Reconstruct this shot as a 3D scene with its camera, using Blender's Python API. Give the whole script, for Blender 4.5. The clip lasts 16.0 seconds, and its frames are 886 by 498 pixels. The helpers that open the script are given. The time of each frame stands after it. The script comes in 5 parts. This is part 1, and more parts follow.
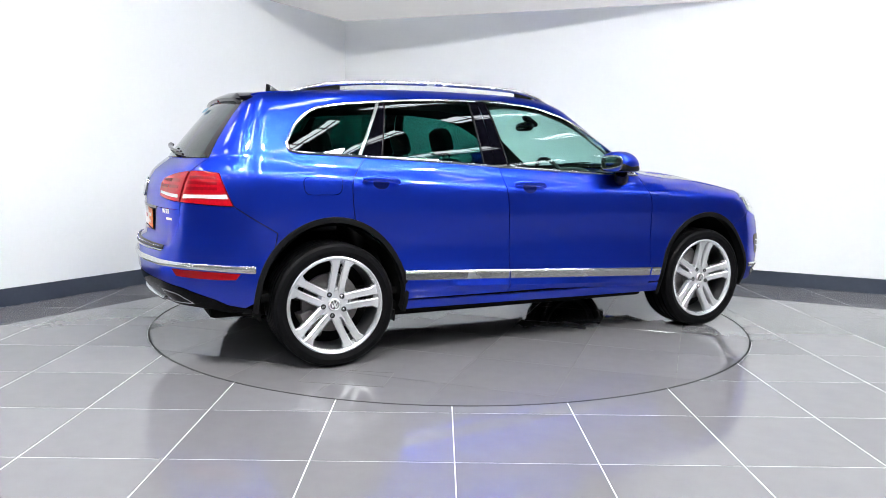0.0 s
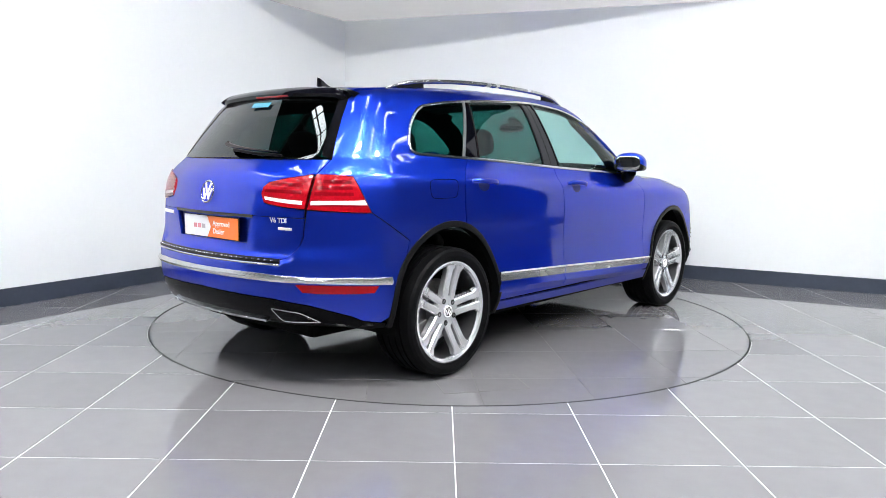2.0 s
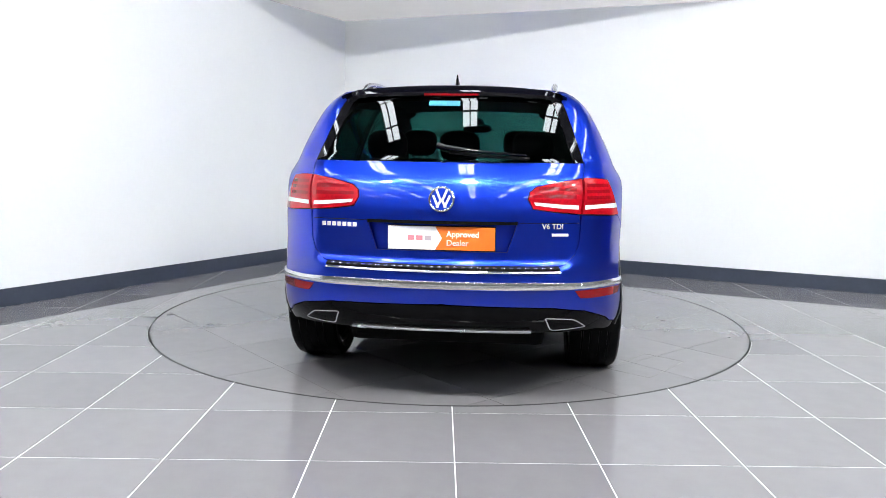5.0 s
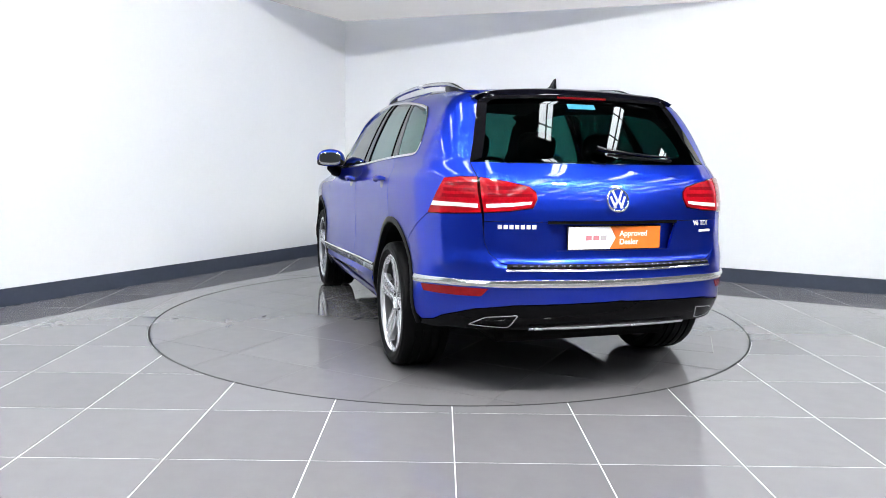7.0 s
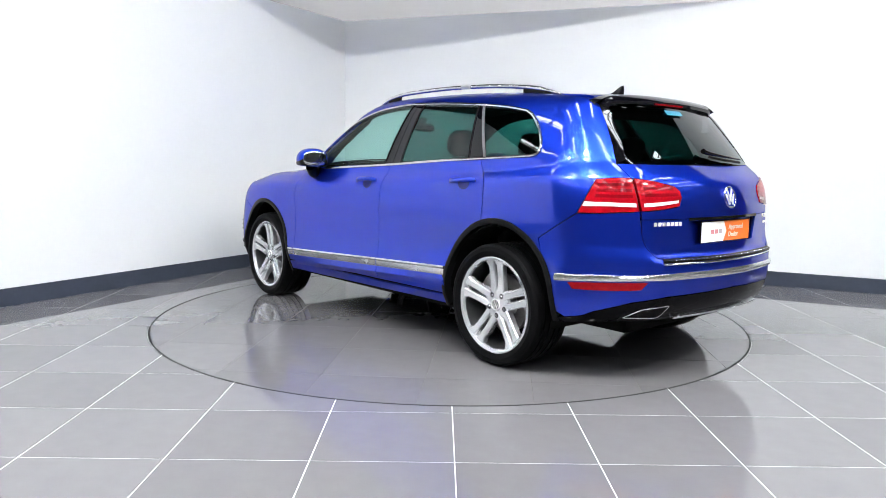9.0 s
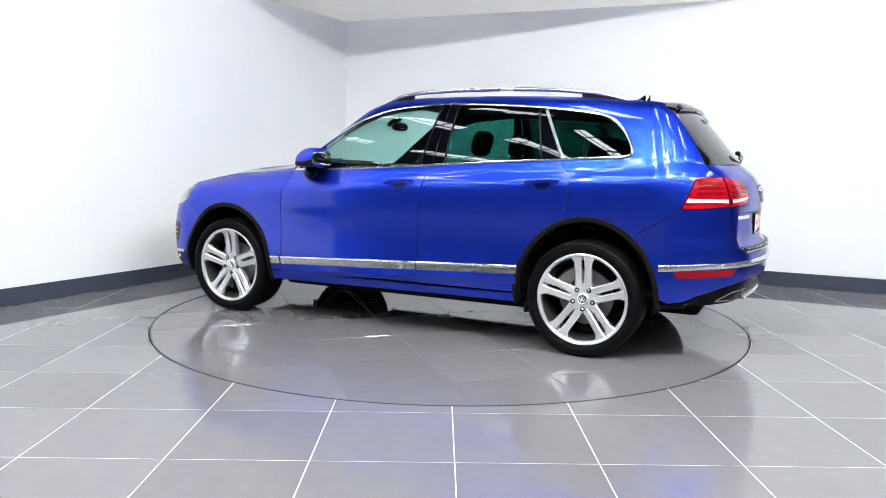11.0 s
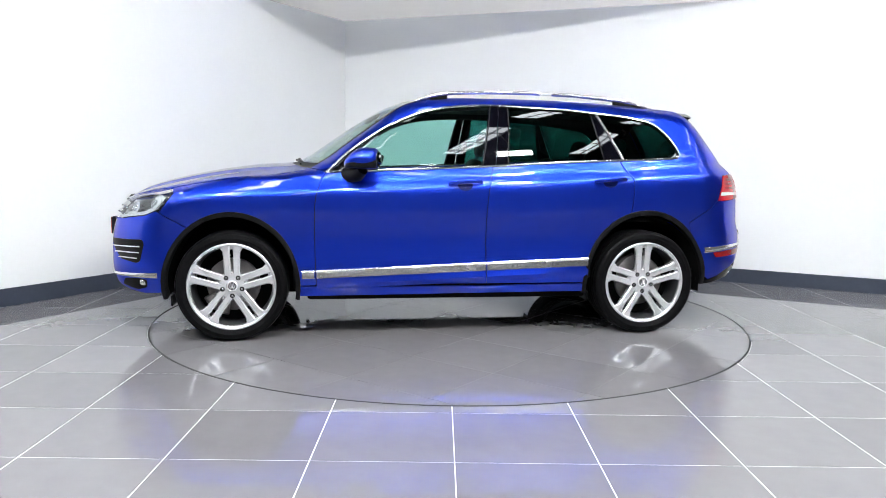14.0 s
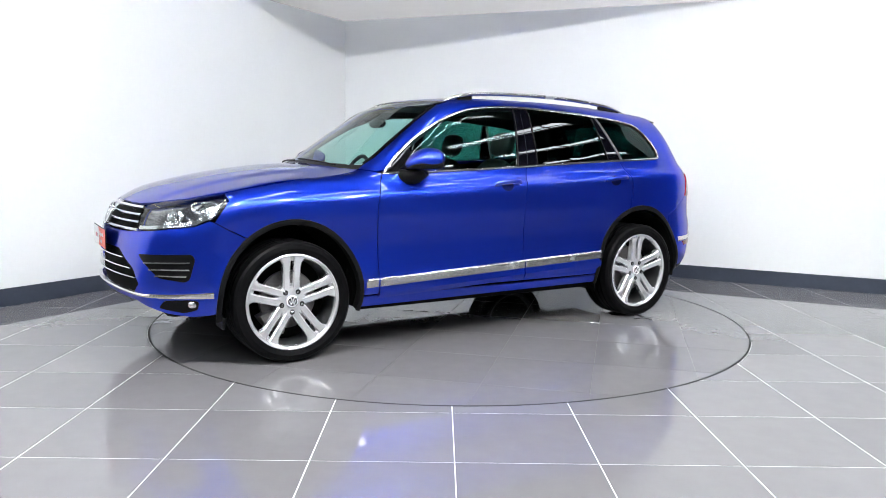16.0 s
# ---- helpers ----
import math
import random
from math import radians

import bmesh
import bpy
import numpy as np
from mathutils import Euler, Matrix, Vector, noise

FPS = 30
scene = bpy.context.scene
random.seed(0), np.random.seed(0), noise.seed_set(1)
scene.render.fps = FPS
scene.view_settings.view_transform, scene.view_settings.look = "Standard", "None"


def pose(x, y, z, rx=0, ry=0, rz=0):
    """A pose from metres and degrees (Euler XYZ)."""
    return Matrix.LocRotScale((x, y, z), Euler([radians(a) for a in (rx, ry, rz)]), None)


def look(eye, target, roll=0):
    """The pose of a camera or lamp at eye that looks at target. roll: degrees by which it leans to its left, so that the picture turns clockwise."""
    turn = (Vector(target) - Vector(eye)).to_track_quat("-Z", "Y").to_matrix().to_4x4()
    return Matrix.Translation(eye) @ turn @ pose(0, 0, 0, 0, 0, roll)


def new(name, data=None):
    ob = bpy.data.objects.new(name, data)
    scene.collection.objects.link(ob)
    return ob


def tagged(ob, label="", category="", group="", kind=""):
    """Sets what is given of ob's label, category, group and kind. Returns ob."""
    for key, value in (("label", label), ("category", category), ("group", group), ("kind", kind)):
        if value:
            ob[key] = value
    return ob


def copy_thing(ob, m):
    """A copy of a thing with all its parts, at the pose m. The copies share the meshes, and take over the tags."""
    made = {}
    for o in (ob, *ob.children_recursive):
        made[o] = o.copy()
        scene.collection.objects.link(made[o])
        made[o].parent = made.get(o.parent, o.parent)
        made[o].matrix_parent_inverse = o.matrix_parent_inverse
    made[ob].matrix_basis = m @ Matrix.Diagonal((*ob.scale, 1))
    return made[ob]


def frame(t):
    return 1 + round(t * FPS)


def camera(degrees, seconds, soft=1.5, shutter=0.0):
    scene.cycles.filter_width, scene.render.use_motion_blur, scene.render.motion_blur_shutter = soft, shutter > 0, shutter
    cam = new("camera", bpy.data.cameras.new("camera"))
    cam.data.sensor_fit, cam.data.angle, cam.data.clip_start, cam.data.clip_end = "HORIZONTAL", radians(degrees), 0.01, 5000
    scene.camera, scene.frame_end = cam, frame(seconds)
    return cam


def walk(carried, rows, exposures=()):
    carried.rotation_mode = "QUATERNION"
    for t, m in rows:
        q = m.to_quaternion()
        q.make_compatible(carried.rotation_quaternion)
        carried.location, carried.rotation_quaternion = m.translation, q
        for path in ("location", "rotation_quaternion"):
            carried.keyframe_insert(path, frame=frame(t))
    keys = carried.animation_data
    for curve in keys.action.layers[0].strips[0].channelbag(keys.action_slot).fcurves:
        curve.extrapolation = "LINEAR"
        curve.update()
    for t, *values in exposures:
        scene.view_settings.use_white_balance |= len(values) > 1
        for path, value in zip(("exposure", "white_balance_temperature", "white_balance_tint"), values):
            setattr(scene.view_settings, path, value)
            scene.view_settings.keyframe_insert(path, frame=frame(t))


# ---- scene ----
from mathutils.geometry import delaunay_2d_cdt

# ---------------------------------------------------------------- camera
cam = camera(61.92, 16.0, soft=0.8)
EYE = (0.0, -5.857, 1.2345)
CAM_POSE = look(EYE, (-0.009, -4.865, 1.114), 0.833)
walk(cam, [(0.0, CAM_POSE), (16.0, CAM_POSE)], exposures=[(0.0, 0.0, 6330, 10), (16.0, 0.0, 6330, 10)])

# ---------------------------------------------------------------- world and large lights
world = bpy.data.worlds.new("sky")
scene.world = world
world.use_nodes = True
wn = world.node_tree.nodes
sky = wn.new("ShaderNodeTexSky")
sky.sky_type, sky.sun_disc = "NISHITA", False
sky.sun_elevation, sky.sun_rotation = radians(50), radians(200)
world.node_tree.links.new(sky.outputs[0], wn["Background"].inputs[0])
wn["Background"].inputs[1].default_value = 0.08

SKYLIGHT_GLOW = 20.0
FLOOD_GLOW = 495.0
ROOF_Z = 6.2


# ---------------------------------------------------------------- materials
def material(name):
    m = bpy.data.materials.new(name)
    m.use_nodes = True
    return m, m.node_tree.nodes, m.node_tree.links, m.node_tree.nodes["Principled BSDF"]


def simple(name, colour, rough=0.5, metal=0.0, grain=0.0, scale=40.0, bump=0.0, coat=0.0, spec=0.5, vary=0.0):
    """A surface with two scales of variation: grain in the colour and roughness, and fine relief."""
    m, n, l, b = material(name)
    b.inputs["Base Color"].default_value = (*colour, 1)
    b.inputs["Roughness"].default_value = rough
    b.inputs["Metallic"].default_value = metal
    b.inputs["Coat Weight"].default_value = coat
    b.inputs["Coat Roughness"].default_value = 0.03
    b.inputs["Specular IOR Level"].default_value = spec
    if grain or bump or vary:
        tc = n.new("ShaderNodeTexCoord")
        fine, coarse = n.new("ShaderNodeTexNoise"), n.new("ShaderNodeTexNoise")
        fine.inputs["Scale"].default_value, coarse.inputs["Scale"].default_value = scale, scale / 14
        fine.inputs["Detail"].default_value = coarse.inputs["Detail"].default_value = 5
        l.new(tc.outputs["Object"], fine.inputs["Vector"])
        l.new(tc.outputs["Object"], coarse.inputs["Vector"])
        add = n.new("ShaderNodeMath")
        add.operation = "ADD"
        l.new(fine.outputs["Fac"], add.inputs[0])
        l.new(coarse.outputs["Fac"], add.inputs[1])
        ramp = n.new("ShaderNodeMapRange")
        ramp.inputs["From Min"].default_value, ramp.inputs["From Max"].default_value = 0.6, 1.4
        ramp.inputs["To Min"].default_value, ramp.inputs["To Max"].default_value = 1 - grain, 1 + grain
        l.new(add.outputs[0], ramp.inputs["Value"])
        mix = n.new("ShaderNodeVectorMath")
        mix.operation = "SCALE"
        mix.inputs[0].default_value = colour
        l.new(ramp.outputs[0], mix.inputs["Scale"])
        l.new(mix.outputs[0], b.inputs["Base Color"])
        if vary:
            rr = n.new("ShaderNodeMapRange")
            rr.inputs["From Min"].default_value, rr.inputs["From Max"].default_value = 0.3, 0.7
            rr.inputs["To Min"].default_value, rr.inputs["To Max"].default_value = max(rough - vary, 0.02), rough + vary
            l.new(coarse.outputs["Fac"], rr.inputs["Value"])
            l.new(rr.outputs[0], b.inputs["Roughness"])
        if bump:
            bp = n.new("ShaderNodeBump")
            bp.inputs["Strength"].default_value, bp.inputs["Distance"].default_value = bump, 0.002
            l.new(fine.outputs["Fac"], bp.inputs["Height"])
            l.new(bp.outputs[0], b.inputs["Normal"])
    return m


def glowing(name, colour, strength):
    m, n, l, b = material(name)
    b.inputs["Base Color"].default_value = (*colour, 1)
    b.inputs["Emission Color"].default_value = (*colour, 1)
    b.inputs["Emission Strength"].default_value = strength
    return m


def tinted_glass(name, tint, gloss_rough=0.0):
    """Thin tinted pane: clear along the ray, mirror-like at a low angle."""
    m, n, l, b = material(name)
    n.remove(b)
    tr, gl, mx = n.new("ShaderNodeBsdfTransparent"), n.new("ShaderNodeBsdfGlossy"), n.new("ShaderNodeMixShader")
    lw, pw, mr = n.new("ShaderNodeLayerWeight"), n.new("ShaderNodeMath"), n.new("ShaderNodeMapRange")
    tr.inputs[0].default_value = (*tint, 1)
    gl.inputs["Color"].default_value = (1, 1, 1, 1)
    gl.inputs["Roughness"].default_value = gloss_rough
    lw.inputs["Blend"].default_value = 0.5
    pw.operation = "POWER"
    pw.inputs[1].default_value = 5.0
    mr.inputs["To Min"].default_value, mr.inputs["To Max"].default_value = 0.036, 1.0
    l.new(lw.outputs["Facing"], pw.inputs[0])
    l.new(pw.outputs[0], mr.inputs["Value"])
    l.new(mr.outputs[0], mx.inputs[0])
    l.new(tr.outputs[0], mx.inputs[1])
    l.new(gl.outputs[0], mx.inputs[2])
    l.new(mx.outputs[0], n["Material Output"].inputs["Surface"])
    return m


def tile_material(name, colour, rough):
    """Polished porcelain tile: every tile a little different, cloudy, with fine scuffs in the gloss."""
    m = simple(name, colour, rough, grain=0.06, scale=9.0, vary=0.02, spec=0.36)
    n, l = m.node_tree.nodes, m.node_tree.links
    b = n["Principled BSDF"]
    src = b.inputs["Base Color"].links[0].from_socket
    info = n.new("ShaderNodeObjectInfo")
    mr = n.new("ShaderNodeMapRange")
    mr.inputs["To Min"].default_value, mr.inputs["To Max"].default_value = 0.93, 1.07
    l.new(info.outputs["Random"], mr.inputs["Value"])
    sc = n.new("ShaderNodeVectorMath")
    sc.operation = "SCALE"
    l.new(src, sc.inputs[0])
    l.new(mr.outputs[0], sc.inputs["Scale"])
    l.new(sc.outputs[0], b.inputs["Base Color"])
    return m


WALL_WHITE = simple("wall_paint", (0.765, 0.785, 0.80), 0.6, grain=0.015, scale=30, bump=0.05)


def fabric_material():
    """Sheer white fabric: part of the light passes straight through, part is scattered."""
    m = simple("canopy_fabric", (0.86, 0.84, 0.81), 0.8, grain=0.03, scale=18, bump=0.2)
    n, l = m.node_tree.nodes, m.node_tree.links
    tr, mx = n.new("ShaderNodeBsdfTranslucent"), n.new("ShaderNodeMixShader")
    tr.inputs[0].default_value = (0.86, 0.83, 0.80, 1)
    mx.inputs[0].default_value = 0.7
    l.new(n["Principled BSDF"].outputs[0], mx.inputs[1])
    l.new(tr.outputs[0], mx.inputs[2])
    sheer, mx2 = n.new("ShaderNodeBsdfTransparent"), n.new("ShaderNodeMixShader")
    mx2.inputs[0].default_value = 0.48
    l.new(mx.outputs[0], mx2.inputs[1])
    l.new(sheer.outputs[0], mx2.inputs[2])
    l.new(mx2.outputs[0], n["Material Output"].inputs["Surface"])
    return m


CANOPY = fabric_material()
BOARD = simple("baseboard_paint", (0.045, 0.055, 0.08), 0.35, grain=0.12, scale=25, vary=0.08)
TILE = tile_material("porcelain_tile", (0.152, 0.148, 0.157), 0.05)
TABLE_TILE = tile_material("turntable_tile", (0.147, 0.143, 0.150), 0.055)
GROUT_LIGHT = simple("grout_light", (0.60, 0.59, 0.59), 0.7, grain=0.1, scale=60)
GROUT_DARK = simple("grout_dark", (0.07, 0.068, 0.066), 0.7, grain=0.1, scale=60)
CONCRETE = simple("hall_concrete", (0.13, 0.128, 0.126), 0.35, grain=0.12, scale=5, vary=0.1)
STEEL_DARK = simple("dark_steel_edge", (0.006, 0.006, 0.006), 0.6, metal=0.0, grain=0.1, spec=0.12)
SHED = simple("shed_cladding", (0.06, 0.062, 0.066), 0.7, grain=0.1, scale=6)
STEEL_GREY = simple("steel_paint", (0.12, 0.12, 0.125), 0.5, grain=0.1)
SKYLIGHT = glowing("skylight_sheet", (0.93, 0.97, 1.0), SKYLIGHT_GLOW)
FLOOD = glowing("flood_lens", (1.0, 0.98, 0.94), FLOOD_GLOW)


# ---------------------------------------------------------------- mesh helpers
def mesh_object(name, bm, mat, parent=None, label="", smooth=None):
    me = bpy.data.meshes.new(name)
    bm.to_mesh(me)
    bm.free()
    me.materials.append(mat)
    if smooth is not None:
        me.polygons.foreach_set("use_smooth", [True] * len(me.polygons))
        if smooth:
            me.set_sharp_from_angle(angle=radians(smooth))
    ob = new(name, me)
    if parent is not None:
        ob.parent = parent
    if label:
        tagged(ob, label)
    return ob


def part(name, bm, mat, parent, label="", smooth=None):
    return mesh_object(name, bm, mat, parent, label, smooth)


def add_box(bm, m, sx, sy, sz, bevel=0.0):
    r = bmesh.ops.create_cube(bm, size=1.0, matrix=m @ Matrix.Diagonal((sx, sy, sz, 1)))
    if bevel:
        es = list({e for v in r["verts"] for e in v.link_edges})
        bmesh.ops.bevel(bm, geom=es, offset=bevel, segments=2, affect="EDGES", profile=0.6)
    return bm


def box(m, sx, sy, sz, bevel=0.0):
    return add_box(bmesh.new(), m, sx, sy, sz, bevel)


def prism(points, z0, z1):
    """A solid with the outline points (x, y) from z0 to z1."""
    bm = bmesh.new()
    lo = [bm.verts.new((x, y, z0)) for x, y in points]
    hi = [bm.verts.new((x, y, z1)) for x, y in points]
    n = len(points)
    bm.faces.new(hi)
    bm.faces.new(lo[::-1])
    for i in range(n):
        bm.faces.new((lo[i], lo[(i + 1) % n], hi[(i + 1) % n], hi[i]))
    bmesh.ops.recalc_face_normals(bm, faces=bm.faces)
    return bm


def sweep(points, rx, rz, sides=10, taper=None):
    """A bar of oval section along 3D points, section level."""
    bm, rings = bmesh.new(), []
    pts = [Vector(p) for p in points]
    for i, p in enumerate(pts):
        d = (pts[min(i + 1, len(pts) - 1)] - pts[max(i - 1, 0)]).normalized()
        s = d.cross(Vector((0, 0, 1)))
        s = s.normalized() if s.length > 1e-4 else Vector((0, 1, 0))
        u = s.cross(d).normalized()
        k = taper[i] if taper else 1.0
        rings.append([bm.verts.new(p + s * (math.cos(a) * rx * k) + u * (math.sin(a) * rz * k)) for a in (2 * math.pi * j / sides for j in range(sides))])
    for a, b in zip(rings, rings[1:]):
        for j in range(sides):
            bm.faces.new((a[j], a[(j + 1) % sides], b[(j + 1) % sides], b[j]))
    bm.faces.new(rings[0][::-1])
    bm.faces.new(rings[-1])
    bmesh.ops.recalc_face_normals(bm, faces=bm.faces)
    return bm


# ---------------------------------------------------------------- the studio corner
CORNER = Vector((-1.398, 3.958, 0))
ALONG_L = Vector((-0.484, -0.875, 0))
ALONG_R = Vector((0.898, -0.439, 0))
OUT_L = Vector((-0.875, 0.484, 0))
OUT_R = Vector((0.439, 0.898, 0))
WALL_H, CEIL_Z, BOARD_H = 4.2, 2.985, 0.146
LEN_L, LEN_R = 8.2, 8.0


def wall_strip(name, along, out, length, z0, z1, d0, d1, mat, start=0.0):
    a, b = CORNER + along * start, CORNER + along * length
    pts = [a + out * d0, b + out * d0, b + out * d1, a + out * d1]
    return mesh_object(name, prism([(p.x, p.y) for p in pts], z0, z1), mat)


tagged(wall_strip("wall_left", ALONG_L, OUT_L, LEN_L, 0, WALL_H, 0, 0.12, WALL_WHITE), "smooth white painted studio wall meeting in a corner", "wall", kind="structure")
tagged(wall_strip("wall_right", ALONG_R, OUT_R, LEN_R, 0, WALL_H, 0, 0.12, WALL_WHITE), "smooth white painted studio wall meeting in a corner", "wall", kind="structure")
tagged(wall_strip("baseboard_left", ALONG_L, OUT_L, LEN_L, 0.0, BOARD_H, -0.018, -0.002, BOARD, 0.02), "slate grey painted skirting board along the white wall", "baseboard", kind="structure")
tagged(wall_strip("baseboard_right", ALONG_R, OUT_R, LEN_R, 0.0, BOARD_H, -0.018, -0.002, BOARD, 0.0), "slate grey painted skirting board along the white wall", "baseboard", kind="structure")
# corner canopy of white fabric
ca, cb = CORNER + ALONG_L * 1.95, CORNER + ALONG_R * 4.75
inner = CORNER - OUT_L * 0.004 - OUT_R * 0.004
ca, cb = ca - OUT_L * 0.004, cb - OUT_R * 0.004
canopy = prism([(inner.x, inner.y), (ca.x, ca.y), (cb.x, cb.y)], CEIL_Z, CEIL_Z + 0.004)
for v in canopy.verts:
    v.co.z -= 0.024 * max(0.0, (v.co - CORNER).dot(ALONG_R))
tagged(mesh_object("ceiling", canopy, CANOPY),
       "white fabric canopy stretched across the studio corner", "ceiling", kind="structure")
# ---------------------------------------------------------------- the hall round the studio: roof with skylights, far walls
def build_hall():
    X0, X1, Y0, Y1 = -11.0, 11.0, -16.0, 9.0
    for name, m, s in (("wall_hall_back", pose(0, Y0 - 0.1, 3.1), (22.4, 0.2, 6.2)), ("wall_hall_front", pose(0, Y1 + 0.1, 3.1), (22.4, 0.2, 6.2)),
                       ("wall_hall_west", pose(X0 - 0.1, -3.5, 3.1), (0.2, 25, 6.2)), ("wall_hall_east", pose(X1 + 0.1, -3.5, 3.1), (0.2, 25, 6.2))):
        tagged(mesh_object(name, box(m, *s), SHED), "grey clad wall of the hall", "wall", kind="structure")
    # roof sheet: strips between the rows of skylights, and pieces between the skylights of a row
    bm = bmesh.new()
    edges = [Y0]
    for y in SKY_ROWS:
        edges += [y - SKY_L / 2, y + SKY_L / 2]
    edges.append(Y1)
    for i in range(0, len(edges), 2):
        y0, y1 = edges[i], edges[i + 1]
        add_box(bm, pose(0, (y0 + y1) / 2, ROOF_Z + 0.06), 22.0, y1 - y0, 0.1)
    stops = [X0] + [e for x in SKY_MIDS for e in (x - SKY_W / 2, x + SKY_W / 2)] + [X1]
    for y in SKY_ROWS:
        for i in range(0, len(stops), 2):
            add_box(bm, pose((stops[i] + stops[i + 1]) / 2, y, ROOF_Z + 0.06), stops[i + 1] - stops[i], SKY_L, 0.1)
    tagged(mesh_object("ceiling_hall", bm, SHED), "dark sheet roof of the hall with rows of skylights", "ceiling", kind="structure")
    first = None
    for y in SKY_ROWS:
        for x in SKY_MIDS:
            if first is None:
                first = new("skylight")
                first.location = (x, y, ROOF_Z)
                part("sheet", box(pose(0, 0, 0.05), SKY_W, SKY_L, 0.01), SKYLIGHT, first, "bright translucent sheet")
                for k in (-0.33, 0.0, 0.33):
                    part("glazing_bar", box(pose(0, k * SKY_L, 0.0), SKY_W, 0.05, 0.03), STEEL_GREY, first)
                part("glazing_bar", box(pose(0, 0, -0.032), 0.03, SKY_L, 0.03), STEEL_GREY, first)
                tagged(first, "bright translucent skylight with dark glazing bars", "skylight", "skylights in the hall roof")
            else:
                copy_thing(first, pose(x, y, ROOF_Z))
    # flood lamps on thin drop rods
    first = None
    for x in (-2.2, 0.0, 2.2, 4.4):
        m = pose(x, -4.2, 4.5, 28, 0, 24)
        if first is None:
            first = new("flood_lamp")
            first.matrix_basis = m
            part("housing", box(pose(0, 0, 0.03), 0.48, 0.34, 0.07, 0.012), STEEL_GREY, first, "grey lamp housing")
            part("lens", box(pose(0, 0, -0.010), 0.40, 0.27, 0.006), FLOOD, first, "glowing lamp lens")
            part("drop_rod", sweep([(0, 0, 0.06), (0, math.sin(radians(28)) * 1.7, math.cos(radians(28)) * 1.7)], 0.012, 0.012, 6), STEEL_GREY, first)
            tagged(first, "grey flood lamp hanging from the roof on a rod", "lamp", "flood lamps over the studio")
        else:
            copy_thing(first, m)


SKY_W, SKY_L = 0.36, 2.4
SKY_MIDS = [-10.5 + 2.1 * i for i in range(11)]
SKY_ROWS = (-12.2, -8.6, -5.0, -1.5)
build_hall()
# ---------------------------------------------------------------- the car's outer surface
def hermite(points):
    """A smooth curve through (x, y) points that never overshoots."""
    px, py = np.array(sorted(points)).T
    h, d = np.diff(px), np.diff(py) / np.diff(px)
    m = np.zeros_like(px)
    m[0], m[-1] = d[0], d[-1]
    for i in range(1, len(px) - 1):
        if d[i - 1] * d[i] > 0:
            w1, w2 = 2 * h[i] + h[i - 1], h[i] + 2 * h[i - 1]
            m[i] = (w1 + w2) / (w1 / d[i - 1] + w2 / d[i])

    def at(x):
        x = np.clip(np.asarray(x, float), px[0], px[-1])
        i = np.clip(np.searchsorted(px, x) - 1, 0, len(h) - 1)
        t = (x - px[i]) / h[i]
        return ((2 * t**3 - 3 * t**2 + 1) * py[i] + (t**3 - 2 * t**2 + t) * h[i] * m[i]
                + (3 * t**2 - 2 * t**3) * py[i + 1] + (t**3 - t**2) * h[i] * m[i + 1])

    return at


def ease(x, a, b):
    t = np.clip((x - a) / (b - a), 0, 1)
    return t * t * (3 - 2 * t)


def soft_max(a, b, k):
    h = np.maximum(k - np.abs(a - b), 0) / k
    return np.maximum(a, b) + h * h * k * 0.25


HALF_WIDTH = hermite([(0.15, 0.84), (0.22, 0.868), (0.28, 0.893), (0.36, 0.928), (0.44, 0.950), (0.50, 0.953), (0.56, 0.947), (0.62, 0.940), (0.70, 0.935), (0.80, 0.937), (0.90, 0.942),
                      (1.00, 0.941), (1.05, 0.936), (1.075, 0.928), (1.10, 0.912), (1.13, 0.894), (1.16, 0.885)] + [(1.185 + k, 0.879 - 0.30 * k - 0.33 * k * k) for k in np.linspace(0, 0.615, 22)])
TOP_LINE = hermite([(-2.6, 1.56), (-2.2, 1.605), (-1.95, 1.626), (-1.74, 1.648), (-1.37, 1.678), (-0.96, 1.698), (-0.55, 1.706), (-0.20, 1.705), (0.05, 1.696), (0.20, 1.678), (0.35, 1.637),
                    (0.53, 1.54), (0.75, 1.398), (1.00, 1.23), (1.07, 1.20), (1.20, 1.183), (1.35, 1.166), (1.57, 1.135), (1.78, 1.095), (2.00, 1.04), (2.15, 0.99),
                    (2.22, 0.955), (2.30, 0.90), (2.6, 0.65)])
REAR_GLASS_LINE = [(1.23 + k, -2.252 + 0.74 * k + 0.24 * k * k) for k in np.linspace(0, 0.57, 20)]
TAIL_LINE = hermite([(0.15, -2.10), (0.22, -2.19), (0.28, -2.27), (0.33, -2.33), (0.40, -2.40), (0.47, -2.440), (0.60, -2.456), (0.68, -2.454), (0.712, -2.445), (0.728, -2.412),
                     (0.78, -2.402), (0.95, -2.402), (1.05, -2.387), (1.13, -2.357), (1.19, -2.302)] + REAR_GLASS_LINE)
TAIL_PLAIN = hermite([(0.15, -2.10), (0.22, -2.19), (0.28, -2.27), (0.33, -2.33), (0.40, -2.39), (0.47, -2.425), (0.60, -2.437), (0.70, -2.435), (0.80, -2.412), (0.95, -2.402), (1.05, -2.387),
                      (1.13, -2.357), (1.19, -2.302)] + REAR_GLASS_LINE)
NOSE_LINE = hermite([(0.15, 2.08), (0.20, 2.15), (0.25, 2.22), (0.30, 2.28), (0.36, 2.34), (0.42, 2.362), (0.50, 2.375), (0.60, 2.375), (0.70, 2.366), (0.78, 2.348), (0.86, 2.316),
                     (0.93, 2.28), (1.00, 2.20), (1.20, 1.9)])


